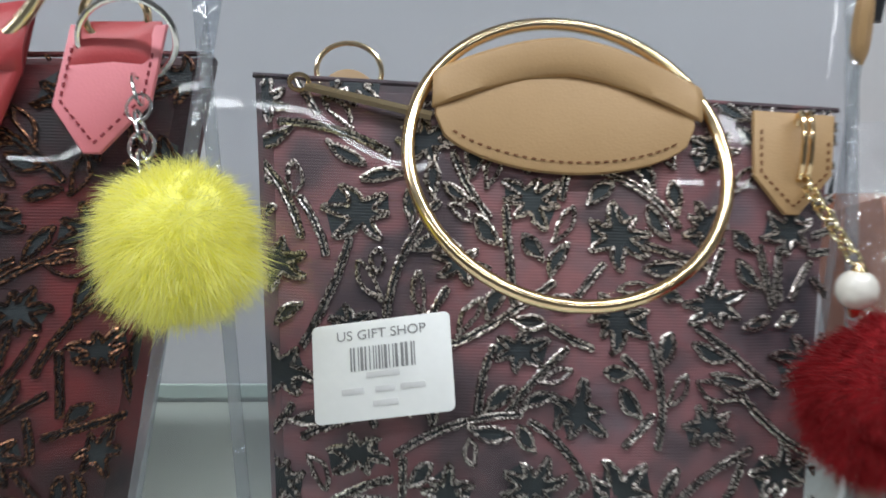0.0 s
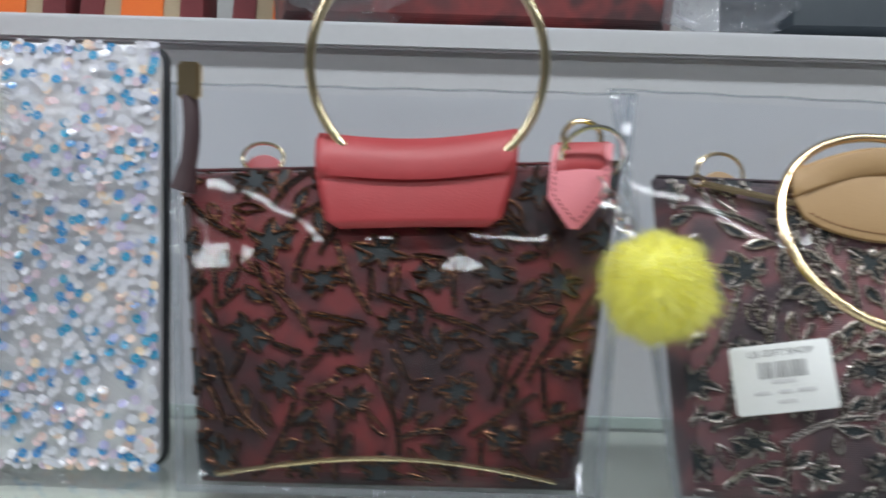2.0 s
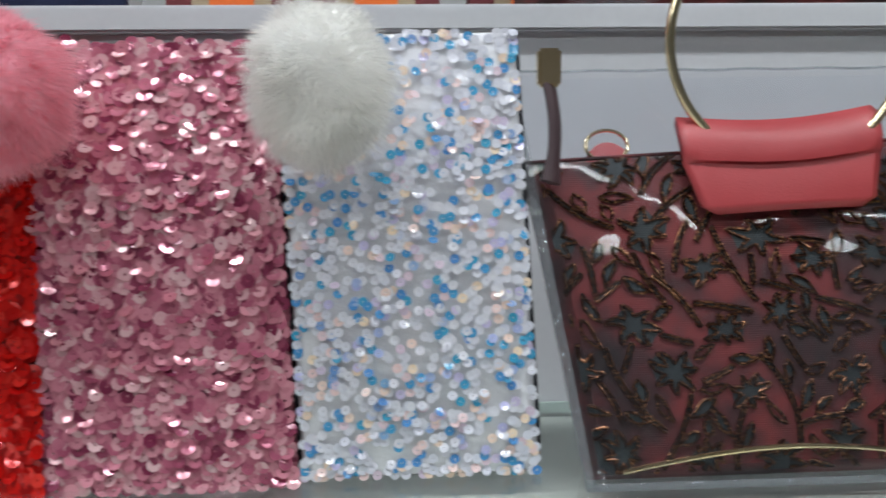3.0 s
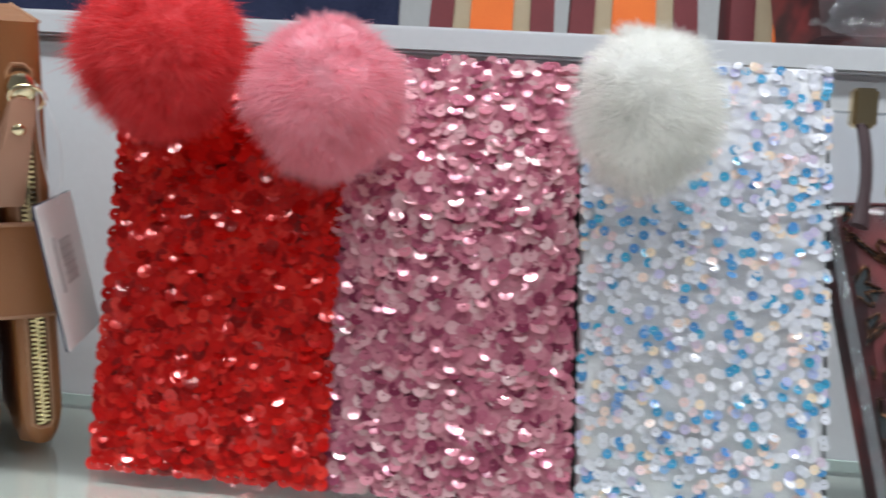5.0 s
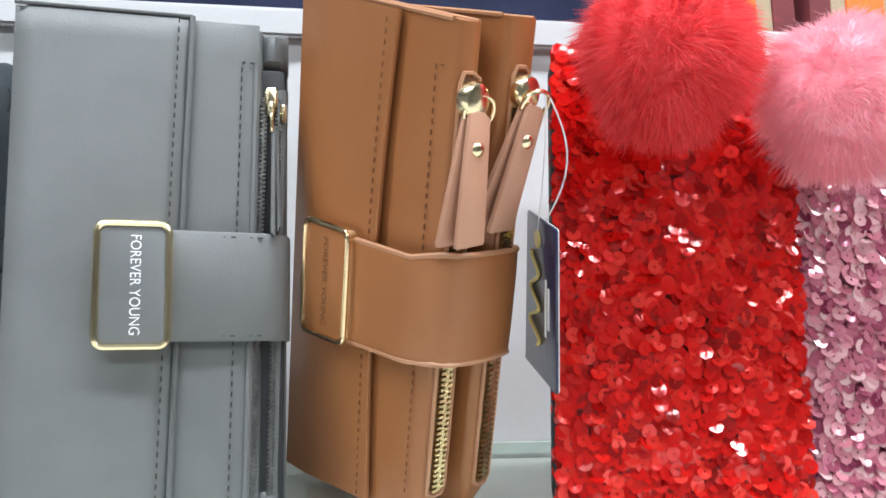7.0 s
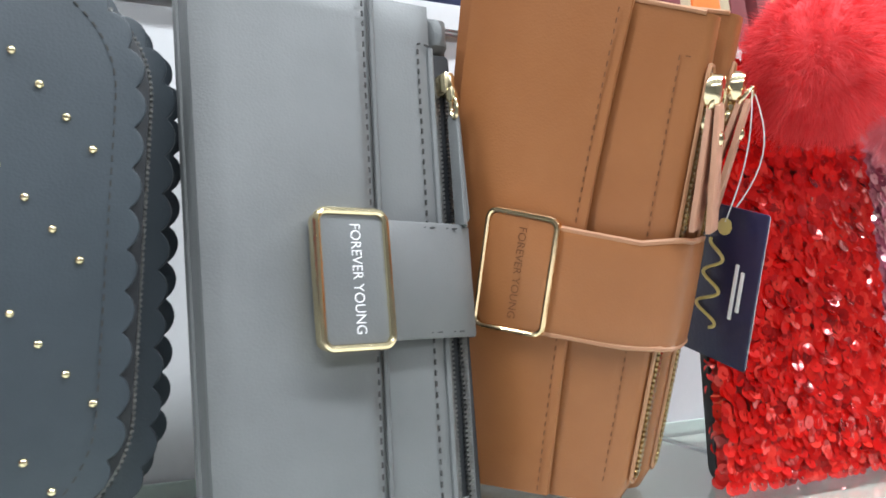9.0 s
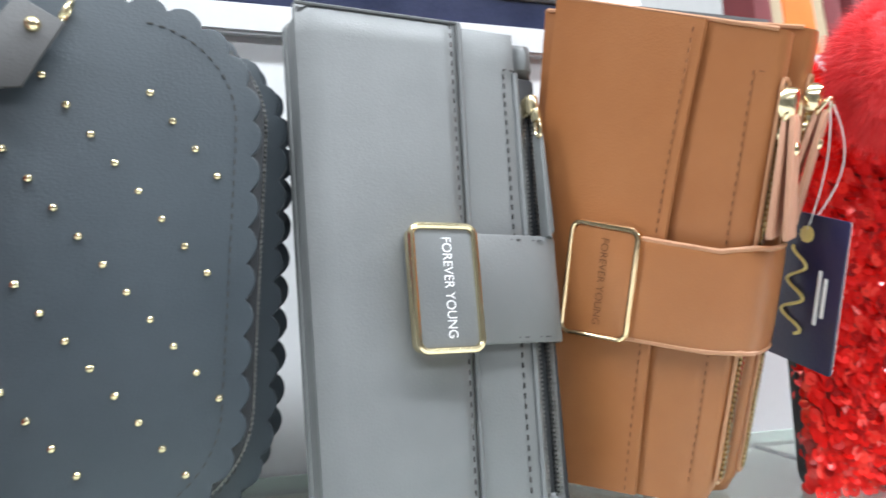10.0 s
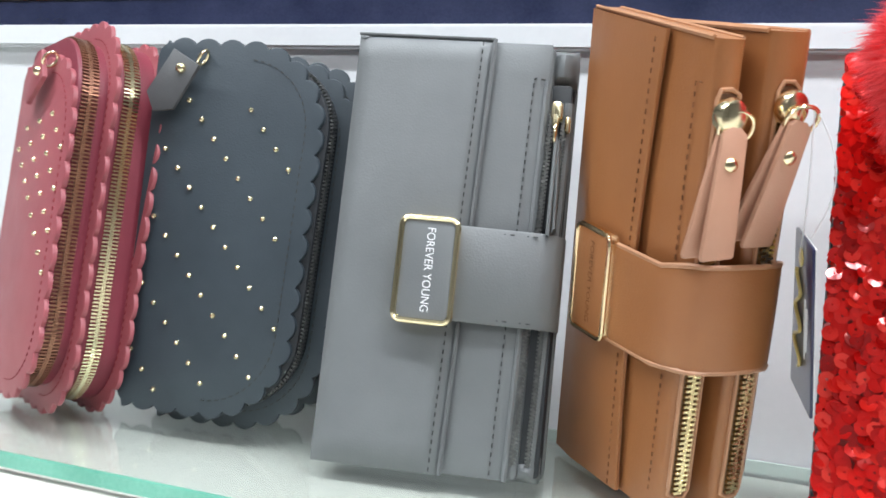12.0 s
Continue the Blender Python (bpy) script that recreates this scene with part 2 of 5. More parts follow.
class Patch:
    """A four-cornered face: across x and up z in metres, and d metres out of it, towards the aisle."""

    def __init__(self, tl, tr, bl, br, bulge=0.0):
        self.c = [Vector(p) for p in (tl, tr, bl, br)]
        tl, tr, bl, br = self.c
        self.w, self.h = ((tr - tl).length + (br - bl).length) / 2, ((tl - bl).length + (tr - br).length) / 2
        self.n = ((tr - tl) + (br - bl)).cross((tl - bl) + (tr - br)).normalized()
        self.bulge = bulge

    def p(self, x, z, d=0.0):
        u, v = x / self.w, z / self.h
        tl, tr, bl, br = self.c
        q = (bl * (1 - u) + br * u) * (1 - v) + (tl * (1 - u) + tr * u) * v
        if self.bulge:
            a, b = min(1, abs(2 * u - 1)), min(1, abs(2 * v - 1))
            d += self.bulge * (1 - a ** 4) * (1 - b ** 4)
        return q + self.n * d


def rrect(x0, z0, x1, z1, r=0.003, n=5):
    """Outline of a rounded rectangle; r: one radius, or those at bottom left, bottom right, top right, top left."""
    rs = (r,) * 4 if isinstance(r, (int, float)) else r
    pts = []
    for (cx, cz, sx, sz), a0, q in zip(((x0, z0, 1, 1), (x1, z0, -1, 1), (x1, z1, -1, -1), (x0, z1, 1, -1)), (180, 270, 0, 90), rs):
        for k in range(n + 1):
            a = radians(a0 + 90 * k / n)
            pts.append((cx + sx * q + q * math.cos(a), cz + sz * q + q * math.sin(a)))
    return pts


def resample(pts, step, closed=True):
    out, src = [], list(pts) + ([pts[0]] if closed else [])
    carry = 0.0
    for (x0, z0), (x1, z1) in zip(src, src[1:]):
        length = math.hypot(x1 - x0, z1 - z0)
        s = carry
        while s < length:
            out.append((x0 + (x1 - x0) * s / length, z0 + (z1 - z0) * s / length))
            s += step
        carry = s - length
    return out


def scalloped(pts, pitch, amp, straight_below):
    """Scallops along the outline, but for the side at x under straight_below."""
    fine = resample(pts, pitch / 8)
    out = []
    for i, (x, z) in enumerate(fine):
        (xa, za), (xb, zb) = fine[i - 1], fine[(i + 1) % len(fine)]
        length = math.hypot(xb - xa, zb - za) or 1
        a = amp * abs(math.sin(math.pi * i / 8)) ** 0.7 if x > straight_below else 0
        out.append((x + (zb - za) / length * a, z - (xb - xa) / length * a))
    return out


def inset(pts, e):
    n, out = len(pts), []
    for i in range(n):
        (xa, za), (xb, zb) = pts[i - 1], pts[(i + 1) % n]
        length = math.hypot(xb - xa, zb - za) or 1
        out.append((pts[i][0] - (zb - za) / length * e, pts[i][1] + (xb - xa) / length * e))
    return out


def slab(bm, patch, pts, d0, d1, edge=0.0008):
    """A plate with the outline pts, from depth d0 to d1, with a rounded front edge."""
    rings = [(pts, d0), (pts, d1 - edge), (inset(pts, edge * 0.3), d1 - edge * 0.3), (inset(pts, edge), d1)]
    rings = [[bm.verts.new(patch.p(x, z, d)) for x, z in ring] for ring, d in rings]
    n = len(pts)
    for a, b in zip(rings, rings[1:]):
        for i in range(n):
            bm.faces.new((a[i], a[(i + 1) % n], b[(i + 1) % n], b[i]))
    bm.faces.new(rings[-1])
    bm.faces.new(rings[0][::-1])
    return bm


def panel(bm, patch, x0, z0, x1, z1, d0, d1, nx=20, nz=24, corner=0.0):
    """A soft, bulging plate laid on the grid of its patch."""
    def side(d, front):
        g = []
        for j in range(nz + 1):
            row = []
            for i in range(nx + 1):
                u, v = i / nx, j / nz
                x, z = x0 + (x1 - x0) * u, z0 + (z1 - z0) * v
                e = min(u * (x1 - x0), (1 - u) * (x1 - x0), v * (z1 - z0), (1 - v) * (z1 - z0))
                dd = d if not front else d0 + (d - d0) * min(1, 0.35 + 0.65 * math.sqrt(min(1, e / 0.006)))
                row.append(bm.verts.new(patch.p(x, z, dd)))
            g.append(row)
        for j in range(nz):
            for i in range(nx):
                bm.faces.new((g[j][i], g[j][i + 1], g[j + 1][i + 1], g[j + 1][i]))
        return g
    f, b = side(d1, True), side(d0, False)
    loop = [(0, i) for i in range(nx)] + [(j, nx) for j in range(nz)] + [(nz, i) for i in range(nx, 0, -1)] + [(j, 0) for j in range(nz, 0, -1)]
    for (j, i), (jj, ii) in zip(loop, loop[1:] + loop[:1]):
        bm.faces.new((b[j][i], b[jj][ii], f[jj][ii], f[j][i]))
    return bm


def tube(bm, pts, r, n=8, closed=False, flat=1.0):
    """A round bar along points; r may be one radius or one for each point."""
    pts = [Vector(p) for p in pts]
    m = len(pts)
    rs = r if isinstance(r, (list, tuple)) else [r] * m
    rings, side = [], None
    for i, p in enumerate(pts):
        a = pts[i - 1] if (i or closed) else p
        b = pts[(i + 1) % m] if (i < m - 1 or closed) else p
        t = (b - a).normalized()
        if side is None:
            side = t.orthogonal().normalized()
        side = (side - t * side.dot(t)).normalized()
        up = t.cross(side)
        rings.append([bm.verts.new(p + (side * math.cos(2 * math.pi * k / n) + up * math.sin(2 * math.pi * k / n) * flat) * rs[i]) for k in range(n)])
    for i in range(m if closed else m - 1):
        a, b = rings[i], rings[(i + 1) % m]
        for k in range(n):
            bm.faces.new((a[k], a[(k + 1) % n], b[(k + 1) % n], b[k]))
    if not closed:
        bm.faces.new(rings[0][::-1])
        bm.faces.new(rings[-1])
    return bm


def circle(c, ax, ay, n=48, a0=0, a1=360):
    full = abs(a1 - a0) >= 360
    c, ax, ay = Vector(c), Vector(ax), Vector(ay)
    k = n if full else n + 1
    return [c + ax * math.cos(radians(a0 + (a1 - a0) * i / n)) + ay * math.sin(radians(a0 + (a1 - a0) * i / n)) for i in range(k)]


def block(bm, x0, y0, z0, x1, y1, z1, bevel=0.0):
    r = bmesh.ops.create_cube(bm, size=1)
    for v in r["verts"]:
        v.co = Vector(((x0 + x1) / 2 + v.co.x * (x1 - x0), (y0 + y1) / 2 + v.co.y * (y1 - y0), (z0 + z1) / 2 + v.co.z * (z1 - z0)))
    if bevel:
        edges = {e for v in r["verts"] for e in v.link_edges}
        bmesh.ops.bevel(bm, geom=list(edges), offset=bevel, segments=2, affect="EDGES")
    return bm


def little_box(bm, c, ax, ay, az):
    """A small box round c with half axes ax, ay, az."""
    vs = [bm.verts.new(c + ax * i + ay * j + az * k) for i in (-1, 1) for j in (-1, 1) for k in (-1, 1)]
    for f in ((0, 1, 3, 2), (4, 6, 7, 5), (0, 4, 5, 1), (2, 3, 7, 6), (0, 2, 6, 4), (1, 5, 7, 3)):
        bm.faces.new([vs[i] for i in f])


def stitches(bm, patch, pts, d, dash=0.0024, gap=0.0014, r=0.00028):
    """A row of sewn dashes along the line pts of a patch."""
    fine = resample(pts, (dash + gap) / 4, False)
    for i in range(0, len(fine) - 3, 4):
        a, b = patch.p(*fine[i], d), patch.p(*fine[i + 2], d)
        t = b - a
        if t.length < 1e-6:
            continue
        little_box(bm, (a + b) / 2, t * 0.5, t.cross(patch.n).normalized() * r, patch.n * r)


def zip_teeth(bm, patch, pts, d, width=0.0022, pitch=0.0017, tall=0.0007):
    """Two meshing rows of teeth along the line pts."""
    for i, (x, z) in enumerate(resample(pts, pitch / 2, False)):
        x2, z2 = x, z
        near = resample(pts, pitch / 2, False)[min(i + 1, 10 ** 6):i + 2] or [(x, z - 1e-4)]
        t = patch.p(*near[0], d) - patch.p(x, z, d)
        if t.length < 1e-7:
            t = Vector((0, 0, -1))
        t.normalize()
        s = t.cross(patch.n).normalized()
        c = patch.p(x2, z2, d) + s * (width * 0.28 * (1 if i % 2 else -1))
        little_box(bm, c, s * width * 0.5, t * pitch * 0.26, patch.n * tall)


def lettering(name, text, patch, x, z, size, d, material, parent, turn=0.0, width=None, label=""):
    """Printed or pressed words on a patch, centred at x, z."""
    cu = bpy.data.curves.new(name, "FONT")
    cu.body, cu.size, cu.align_x, cu.align_y = text, size, "CENTER", "CENTER"
    cu.extrude = 0.0
    tmp = bpy.data.objects.new(name, cu)
    scene.collection.objects.link(tmp)
    me = bpy.data.meshes.new_from_object(tmp.evaluated_get(bpy.context.evaluated_depsgraph_get()))
    bpy.data.objects.remove(tmp)
    ca, sa = math.cos(radians(turn)), math.sin(radians(turn))
    span = max(v.co.x for v in me.vertices) - min(v.co.x for v in me.vertices)
    k = 1.0 if width is None else width / span
    for v in me.vertices:
        a, b = v.co.x * k, v.co.y
        v.co = patch.p(x + a * ca - b * sa, z + a * sa + b * ca, d)
    me.materials.append(material)
    ob = new(name, me)
    ob.parent = parent
    return tagged(ob, label)


# ---- the shelf ----
FLOOR, BACK, FRONT, LIP = -0.005, 0.338, 0.165, 0.209


def setting(name, bm, mat, label, cat, smooth=False):
    return tagged(part(name, bm, mat, None, label, smooth=smooth), category=cat, kind="structure")


setting("wall_back", block(bmesh.new(), -1.7, BACK, -0.3, 1.3, BACK + 0.012, LIP - 0.0131), WHITE, "white laminated back panel behind the shelf", "back panel")
setting("upper_ledge", block(bmesh.new(), -1.7, BACK - 0.006, LIP - 0.013, 1.3, 0.75, LIP + 0.001, 0.0015), WHITE, "white ledge of the display step above", "ledge")
setting("lower_board", block(bmesh.new(), -1.7, -0.02, FLOOR - 0.03, 1.3, BACK - 0.002, FLOOR - 0.0085), BOARD, "off-white board under the glass shelf", "board")
setting("lower_front", block(bmesh.new(), -1.7, -0.04, -1.2, 1.3, -0.02, FLOOR - 0.0085), WHITE, "white cabinet front below the shelves", "cabinet front")
shelf = thing("glass_shelf", "clear glass shelf with green polished front edge", "shelf")
part("pane", block(bmesh.new(), -1.7, FRONT + 0.001, FLOOR - 0.006, 1.3, BACK - 0.004, FLOOR, 0.0), GLASS, shelf, smooth=False).visible_shadow = False
part("front_edge", block(bmesh.new(), -1.7, FRONT - 0.001, FLOOR - 0.006, 1.3, FRONT + 0.0012, FLOOR + 0.0002, 0.0004), GLASS_EDGE, shelf, "green polished glass edge")
# paler than the front edge: its highlight is painted in
part("rear_edge", block(bmesh.new(), -1.7, BACK - 0.004, FLOOR - 0.006, 1.3, BACK - 0.002, FLOOR + 0.0002, 0.0004), LIT_EDGE, shelf, "green polished glass edge")
for bx in (-0.492,):
    br = thing("shelf_bracket", "thin dark metal bracket under the glass shelf", "bracket", "shelf brackets")
    part("arm", block(bmesh.new(), bx - 0.0016, 0.275, FLOOR - 0.0084, bx + 0.0016, BACK - 0.004, FLOOR - 0.0064, 0.0004), DARK_METAL, br)
    part("clip", block(bmesh.new(), bx - 0.004, FRONT - 0.004, FLOOR - 0.0083, bx + 0.004, FRONT + 0.008, FLOOR - 0.0062, 0.0005), DARK_METAL, br)
# the shop round it: unseen, added to close the room for light and reflections
setting("floor", block(bmesh.new(), -4, -4, -1.25, 4, 1, -1.2), TILE, "pale shop floor tiles, added out of view", "floor")
setting("ceiling", block(bmesh.new(), -4, -4, CEIL, 4, 1, CEIL + 0.05), PLASTER, "white shop ceiling, added out of view", "ceiling")
setting("wall_far", block(bmesh.new(), -4, -4.1, -1.2, 4, -4, CEIL), PLASTER, "plain wall added across the aisle, out of view", "wall")
setting("wall_north", block(bmesh.new(), -4, 1, -1.2, 4, 1.1, CEIL), PLASTER, "plain wall added behind the display, out of view", "wall")
setting("wall_west", block(bmesh.new(), -4.1, -4, -1.2, -4, 1, CEIL), PLASTER, "plain side wall added to close the shop, out of view", "wall")
setting("wall_east", block(bmesh.new(), 4, -4, -1.2, 4.1, 1, CEIL), PLASTER, "plain side wall added to close the shop, out of view", "wall")
for tx, ty in TUBES:
    cl = thing("ceiling_light", "white ceiling light with long glowing diffuser", "ceiling light", "ceiling lights")
    part("housing", block(bmesh.new(), tx - 0.62, ty - 0.07, CEIL - 0.05, tx + 0.62, ty + 0.07, CEIL, 0.005), WHITE, cl)
    part("diffuser", block(bmesh.new(), tx - 0.58, ty - 0.05, CEIL - 0.07, tx + 0.58, ty + 0.05, CEIL - 0.0495, 0.006), LAMP, cl, "glowing white diffuser")


# ---- pom-poms ----
def pom(name, centre, r, mats, label, category="pom-pom", strands=18000, squash=(1, 1, 1), seed=1, length=0.27, droop=0.12, parent=None):
    """A fur ball: a soft core and thousands of tapered, bent hairs."""
    rnd = random.Random(seed)
    c = Vector(centre)
    core_mat, hair_mat = mats
    top = thing(name, label, category, "fur pom-poms") if parent is None else new(name)
    if parent is not None:
        top.parent = parent
    bm = bmesh.new()
    bmesh.ops.create_icosphere(bm, subdivisions=4, radius=1)
    sq = Vector(squash)
    for v in bm.verts:
        k = r * (0.83 + 0.13 * noise.noise(v.co * 1.7 + c * 50))
        v.co = c + Vector((v.co.x * sq.x, v.co.y * sq.y, v.co.z * sq.z)) * k
    part("core", bm, core_mat, top)
    verts, faces = [], []
    for i in range(strands):
        z = rnd.uniform(-1, 1)
        a = rnd.uniform(0, 2 * math.pi)
        s = math.sqrt(1 - z * z)
        n = Vector((s * math.cos(a), s * math.sin(a), z))
        clump = Vector((noise.noise(n * 4 + c * 90), noise.noise(n * 4 + c * 90 + Vector((9, 0, 0))), noise.noise(n * 4 + c * 90 + Vector((0, 9, 0)))))
        way = (n + clump * 0.65 + Vector((rnd.gauss(0, 0.16), rnd.gauss(0, 0.16), rnd.gauss(0, 0.16) - droop))).normalized()
        ln = r * length * rnd.uniform(0.6, 1.15) * (1 + 0.35 * noise.noise(n * 3 + c * 70))
        base = c + Vector((n.x * sq.x, n.y * sq.y, n.z * sq.z)) * r * (0.78 + 0.13 * noise.noise(n * 1.7 + c * 50))
        bend = Vector((rnd.gauss(0, 0.2), rnd.gauss(0, 0.2), -droop - 0.15)) * ln
        side = way.cross(Vector((rnd.gauss(0, 1), rnd.gauss(0, 1), rnd.gauss(0, 1)))).normalized() * r * 0.0045
        m1, tip = base + way * ln * 0.55 + bend * 0.3, base + way * ln + bend
        k = len(verts)
        verts += [base - side, base + side, m1 + side * 0.8, m1 - side * 0.8, tip]
        faces += [(k, k + 1, k + 2, k + 3), (k + 3, k + 2, k + 4)]
    me = bpy.data.meshes.new("fur")
    me.from_pydata([tuple(v) for v in verts], [], faces)
    me.materials.append(hair_mat)
    f = new("fur", me)
    f.parent = top
    tagged(f, kind="stuff")
    return top


def furs(name, c1, c2):
    return surface(name + "_core", c1, tuple((a + b) / 2 for a, b in zip(c1, c2)), 0.9, fine=300), fur(name + "_fur", c1, c2)


RED_FUR = furs("red", (0.82, 0.065, 0.078), (0.93, 0.155, 0.17))
PINK_FUR = furs("pink", (0.93, 0.43, 0.51), (0.97, 0.61, 0.67))
WHITE_FUR = furs("white", (0.92, 0.91, 0.88), (0.96, 0.955, 0.93))
YELLOW_FUR = furs("yellow", (0.98, 0.95, 0.22), (0.99, 0.98, 0.55))
CRIMSON_FUR = furs("crimson", (0.3, 0.004, 0.01), (0.48, 0.012, 0.02))


# ---- sequin phone pouches ----
def sequin_mesh(r=0.0028):
    """One cupped disc with a pierced middle."""
    bm = bmesh.new()
    rings = []
    for q, h in ((0.16, -0.00006), (0.6, 0.0), (1.0, 0.00004)):
        rings.append([bm.verts.new((r * q * math.cos(2 * math.pi * k / 8), r * q * math.sin(2 * math.pi * k / 8), h)) for k in range(8)])
    for a, b in zip(rings, rings[1:]):
        for k in range(8):
            bm.faces.new((a[k], a[(k + 1) % 8], b[(k + 1) % 8], b[k]))
    me = bpy.data.meshes.new("sequin")
    bm.to_mesh(me)
    bm.free()
    me.shade_smooth()
    return me


def sequin_pouch(patch, base, seam, stops, label, seed, metal=0.22, rough=0.12, r=0.003, pitch=0.0039, thick=0.012, tilt=0.075, flipped=0.16, hang=True, coat=0.6, keep=1.0, margin=-0.001):
    rnd = random.Random(seed)
    top = thing("sequin_pouch", label, "phone pouch", "sequin pouches")
    w, h = patch.w, patch.h
    part("body", slab(bmesh.new(), patch, rrect(0, 0, w, h, 0.008), -thick, 0.0, 0.004), base, top)
    bm = bmesh.new()
    slab(bm, patch, rrect(-0.0022, -0.0008, w + 0.0022, h + 0.001, 0.008), -thick * 0.85, -thick * 0.5, 0.0008)
    part("seam", bm, seam, top, "dark zip seam round the edge")
    spots = []
    z, row = -0.001, 0
    while z < h + 0.001:
        x = -0.001 + (pitch / 2 if row % 2 else 0)
        while x < w + 0.001:
            if rnd.random() < keep:
                spots.append((x + rnd.gauss(0, 0.0009), z + rnd.gauss(0, 0.0009), None))
            x += pitch
        z += pitch * 0.72
        row += 1
    k = 0.0
    while hang and k < h:  # the discs that hang over both side edges
        for side in (0, 1):
            spots.append((0 if side == 0 else w, k, side))
            spots.append((0 if side == 0 else w, k + 0.002, side + 2))
        k += 0.0042
    me = sequin_mesh(r)
    me.materials.append(sequin_mat("sequin_foil", stops, True, metal, rough, coat))
    ax = (patch.c[1] - patch.c[0]).normalized()
    rot0 = Matrix((ax, patch.n.cross(ax), patch.n)).transposed().to_4x4()
    rnd.shuffle(spots)
    joined_v, joined_f = [], []
    vs, fs = [v.co.copy() for v in me.vertices], [tuple(p.vertices) for p in me.polygons]
    for i, (x, z, side) in enumerate(spots):
        if side is None:
            d = rnd.uniform(0.0003, 0.001) if keep == 1.0 else rnd.uniform(0.0003, 0.0006)
            tilts = (rnd.gauss(0, tilt) - 0.06, rnd.gauss(0, tilt))
            if rnd.random() < flipped:
                tilts = (rnd.gauss(-0.46, 0.19), rnd.gauss(0, 0.22))
                d += 0.0006
        else:
            d = rnd.uniform(-0.007, -0.001)
            tilts = (rnd.gauss(0, 0.4), (-1 if side % 2 == 0 else 1) * rnd.uniform(0.6, 1.3))
            x += (-1 if side % 2 == 0 else 1) * 0.0006
        m = Matrix.Translation(patch.p(min(max(x, margin), w - margin), min(max(z, margin), h - margin), d)) @ rot0 @ Euler((tilts[0], tilts[1], 0)).to_matrix().to_4x4() @ Matrix.Rotation(rnd.uniform(0, 6.3), 4, "Z")
        if i < 280:
            o = new("sequin", me)
            o.parent = top
            o.matrix_local = m
        else:
            b = len(joined_v)
            joined_v += [tuple(m @ v) for v in vs]
            joined_f += [tuple(b + j for j in f) for f in fs]
    jm = bpy.data.meshes.new("sequins")
    jm.from_pydata(joined_v, [], joined_f)
    jm.materials.append(sequin_mat("sequin_foil_mass", stops, False, metal, rough, coat))
    jm.shade_smooth()
    ob = new("sequin_field", jm)
    ob.parent = top
    tagged(ob, kind="stuff")
    return top


RED_BASE = surface("red_satin", (0.22, 0.008, 0.008), (0.32, 0.015, 0.012), 0.5)
PINK_BASE = surface("rose_satin", (0.3, 0.05, 0.11), (0.42, 0.09, 0.17), 0.5)
WHITE_BASE = surface("white_satin", (0.8, 0.8, 0.84), (0.86, 0.86, 0.89), 0.4, big=60)
red_patch = Patch((-0.549, 0.243, 0.173), (-0.455, 0.243, 0.174), (-0.549, 0.226, FLOOR + 0.001), (-0.4515, 0.224, FLOOR + 0.001), 0.004)
pink_patch = Patch((-0.4535, 0.243, 0.175), (-0.358, 0.243, 0.176), (-0.448, 0.226, FLOOR + 0.001), (-0.3505, 0.226, FLOOR + 0.001), 0.004)
white_patch = Patch((-0.354, 0.243, 0.179), (-0.2545, 0.243, 0.180), (-0.346, 0.226, FLOOR + 0.001), (-0.248, 0.226, FLOOR + 0.001), 0.004)
sequin_pouch(red_patch, RED_BASE, BLACK_D, [(0, (0.3, 0.004, 0.004)), (0.3, (0.66, 0.007, 0.006)), (0.8, (0.8, 0.014, 0.01)), (1, (0.9, 0.05, 0.035))], "red sequin pouch standing upright on the glass shelf", 11)
sequin_pouch(pink_patch, PINK_BASE, BURG_D, [(0, (0.22, 0.025, 0.07)), (0.25, (0.55, 0.14, 0.22)), (0.7, (0.78, 0.31, 0.38)), (1, (0.9, 0.58, 0.6))], "rose pink sequin pouch standing upright on the glass shelf", 12)
# iridescence as fixed disc colours; the peach stops paint the warm glints
sequin_pouch(white_patch, WHITE_BASE, BLACK_D, [(0, (0.74, 0.74, 0.79)), (0.45, (0.7, 0.71, 0.79)), (0.58, (0.74, 0.73, 0.79)), (0.61, (0.1, 0.28, 0.62)), (0.76, (0.06, 0.38, 0.58)), (0.79, (0.5, 0.5, 0.78)), (0.9, (0.86, 0.64, 0.62)), (1, (0.95, 0.76, 0.55))], "white iridescent sequin pouch with blue glints", 13, 0.0, 0.14, r=0.0021, pitch=0.0033, tilt=0.035, flipped=0.14, hang=False, coat=0.3, keep=0.5, margin=0.0012)
pom("pom_pom", (-0.520, 0.206, 0.166), 0.0335, RED_FUR, "round red fur pom-pom hanging over a red sequin pouch", seed=3, squash=(1, 0.8, 1.02))
pom("pom_pom", (-0.453, 0.206, 0.153), 0.0318, PINK_FUR, "fluffy pink fur pom-pom hanging over a sequin pouch", seed=4, squash=(1.02, 0.8, 1))
pom("pom_pom", (-0.333, 0.204, 0.154), 0.0295, WHITE_FUR, "fluffy white fur pom-pom hanging over a white sequin pouch", seed=5, squash=(0.95, 0.8, 1.12))


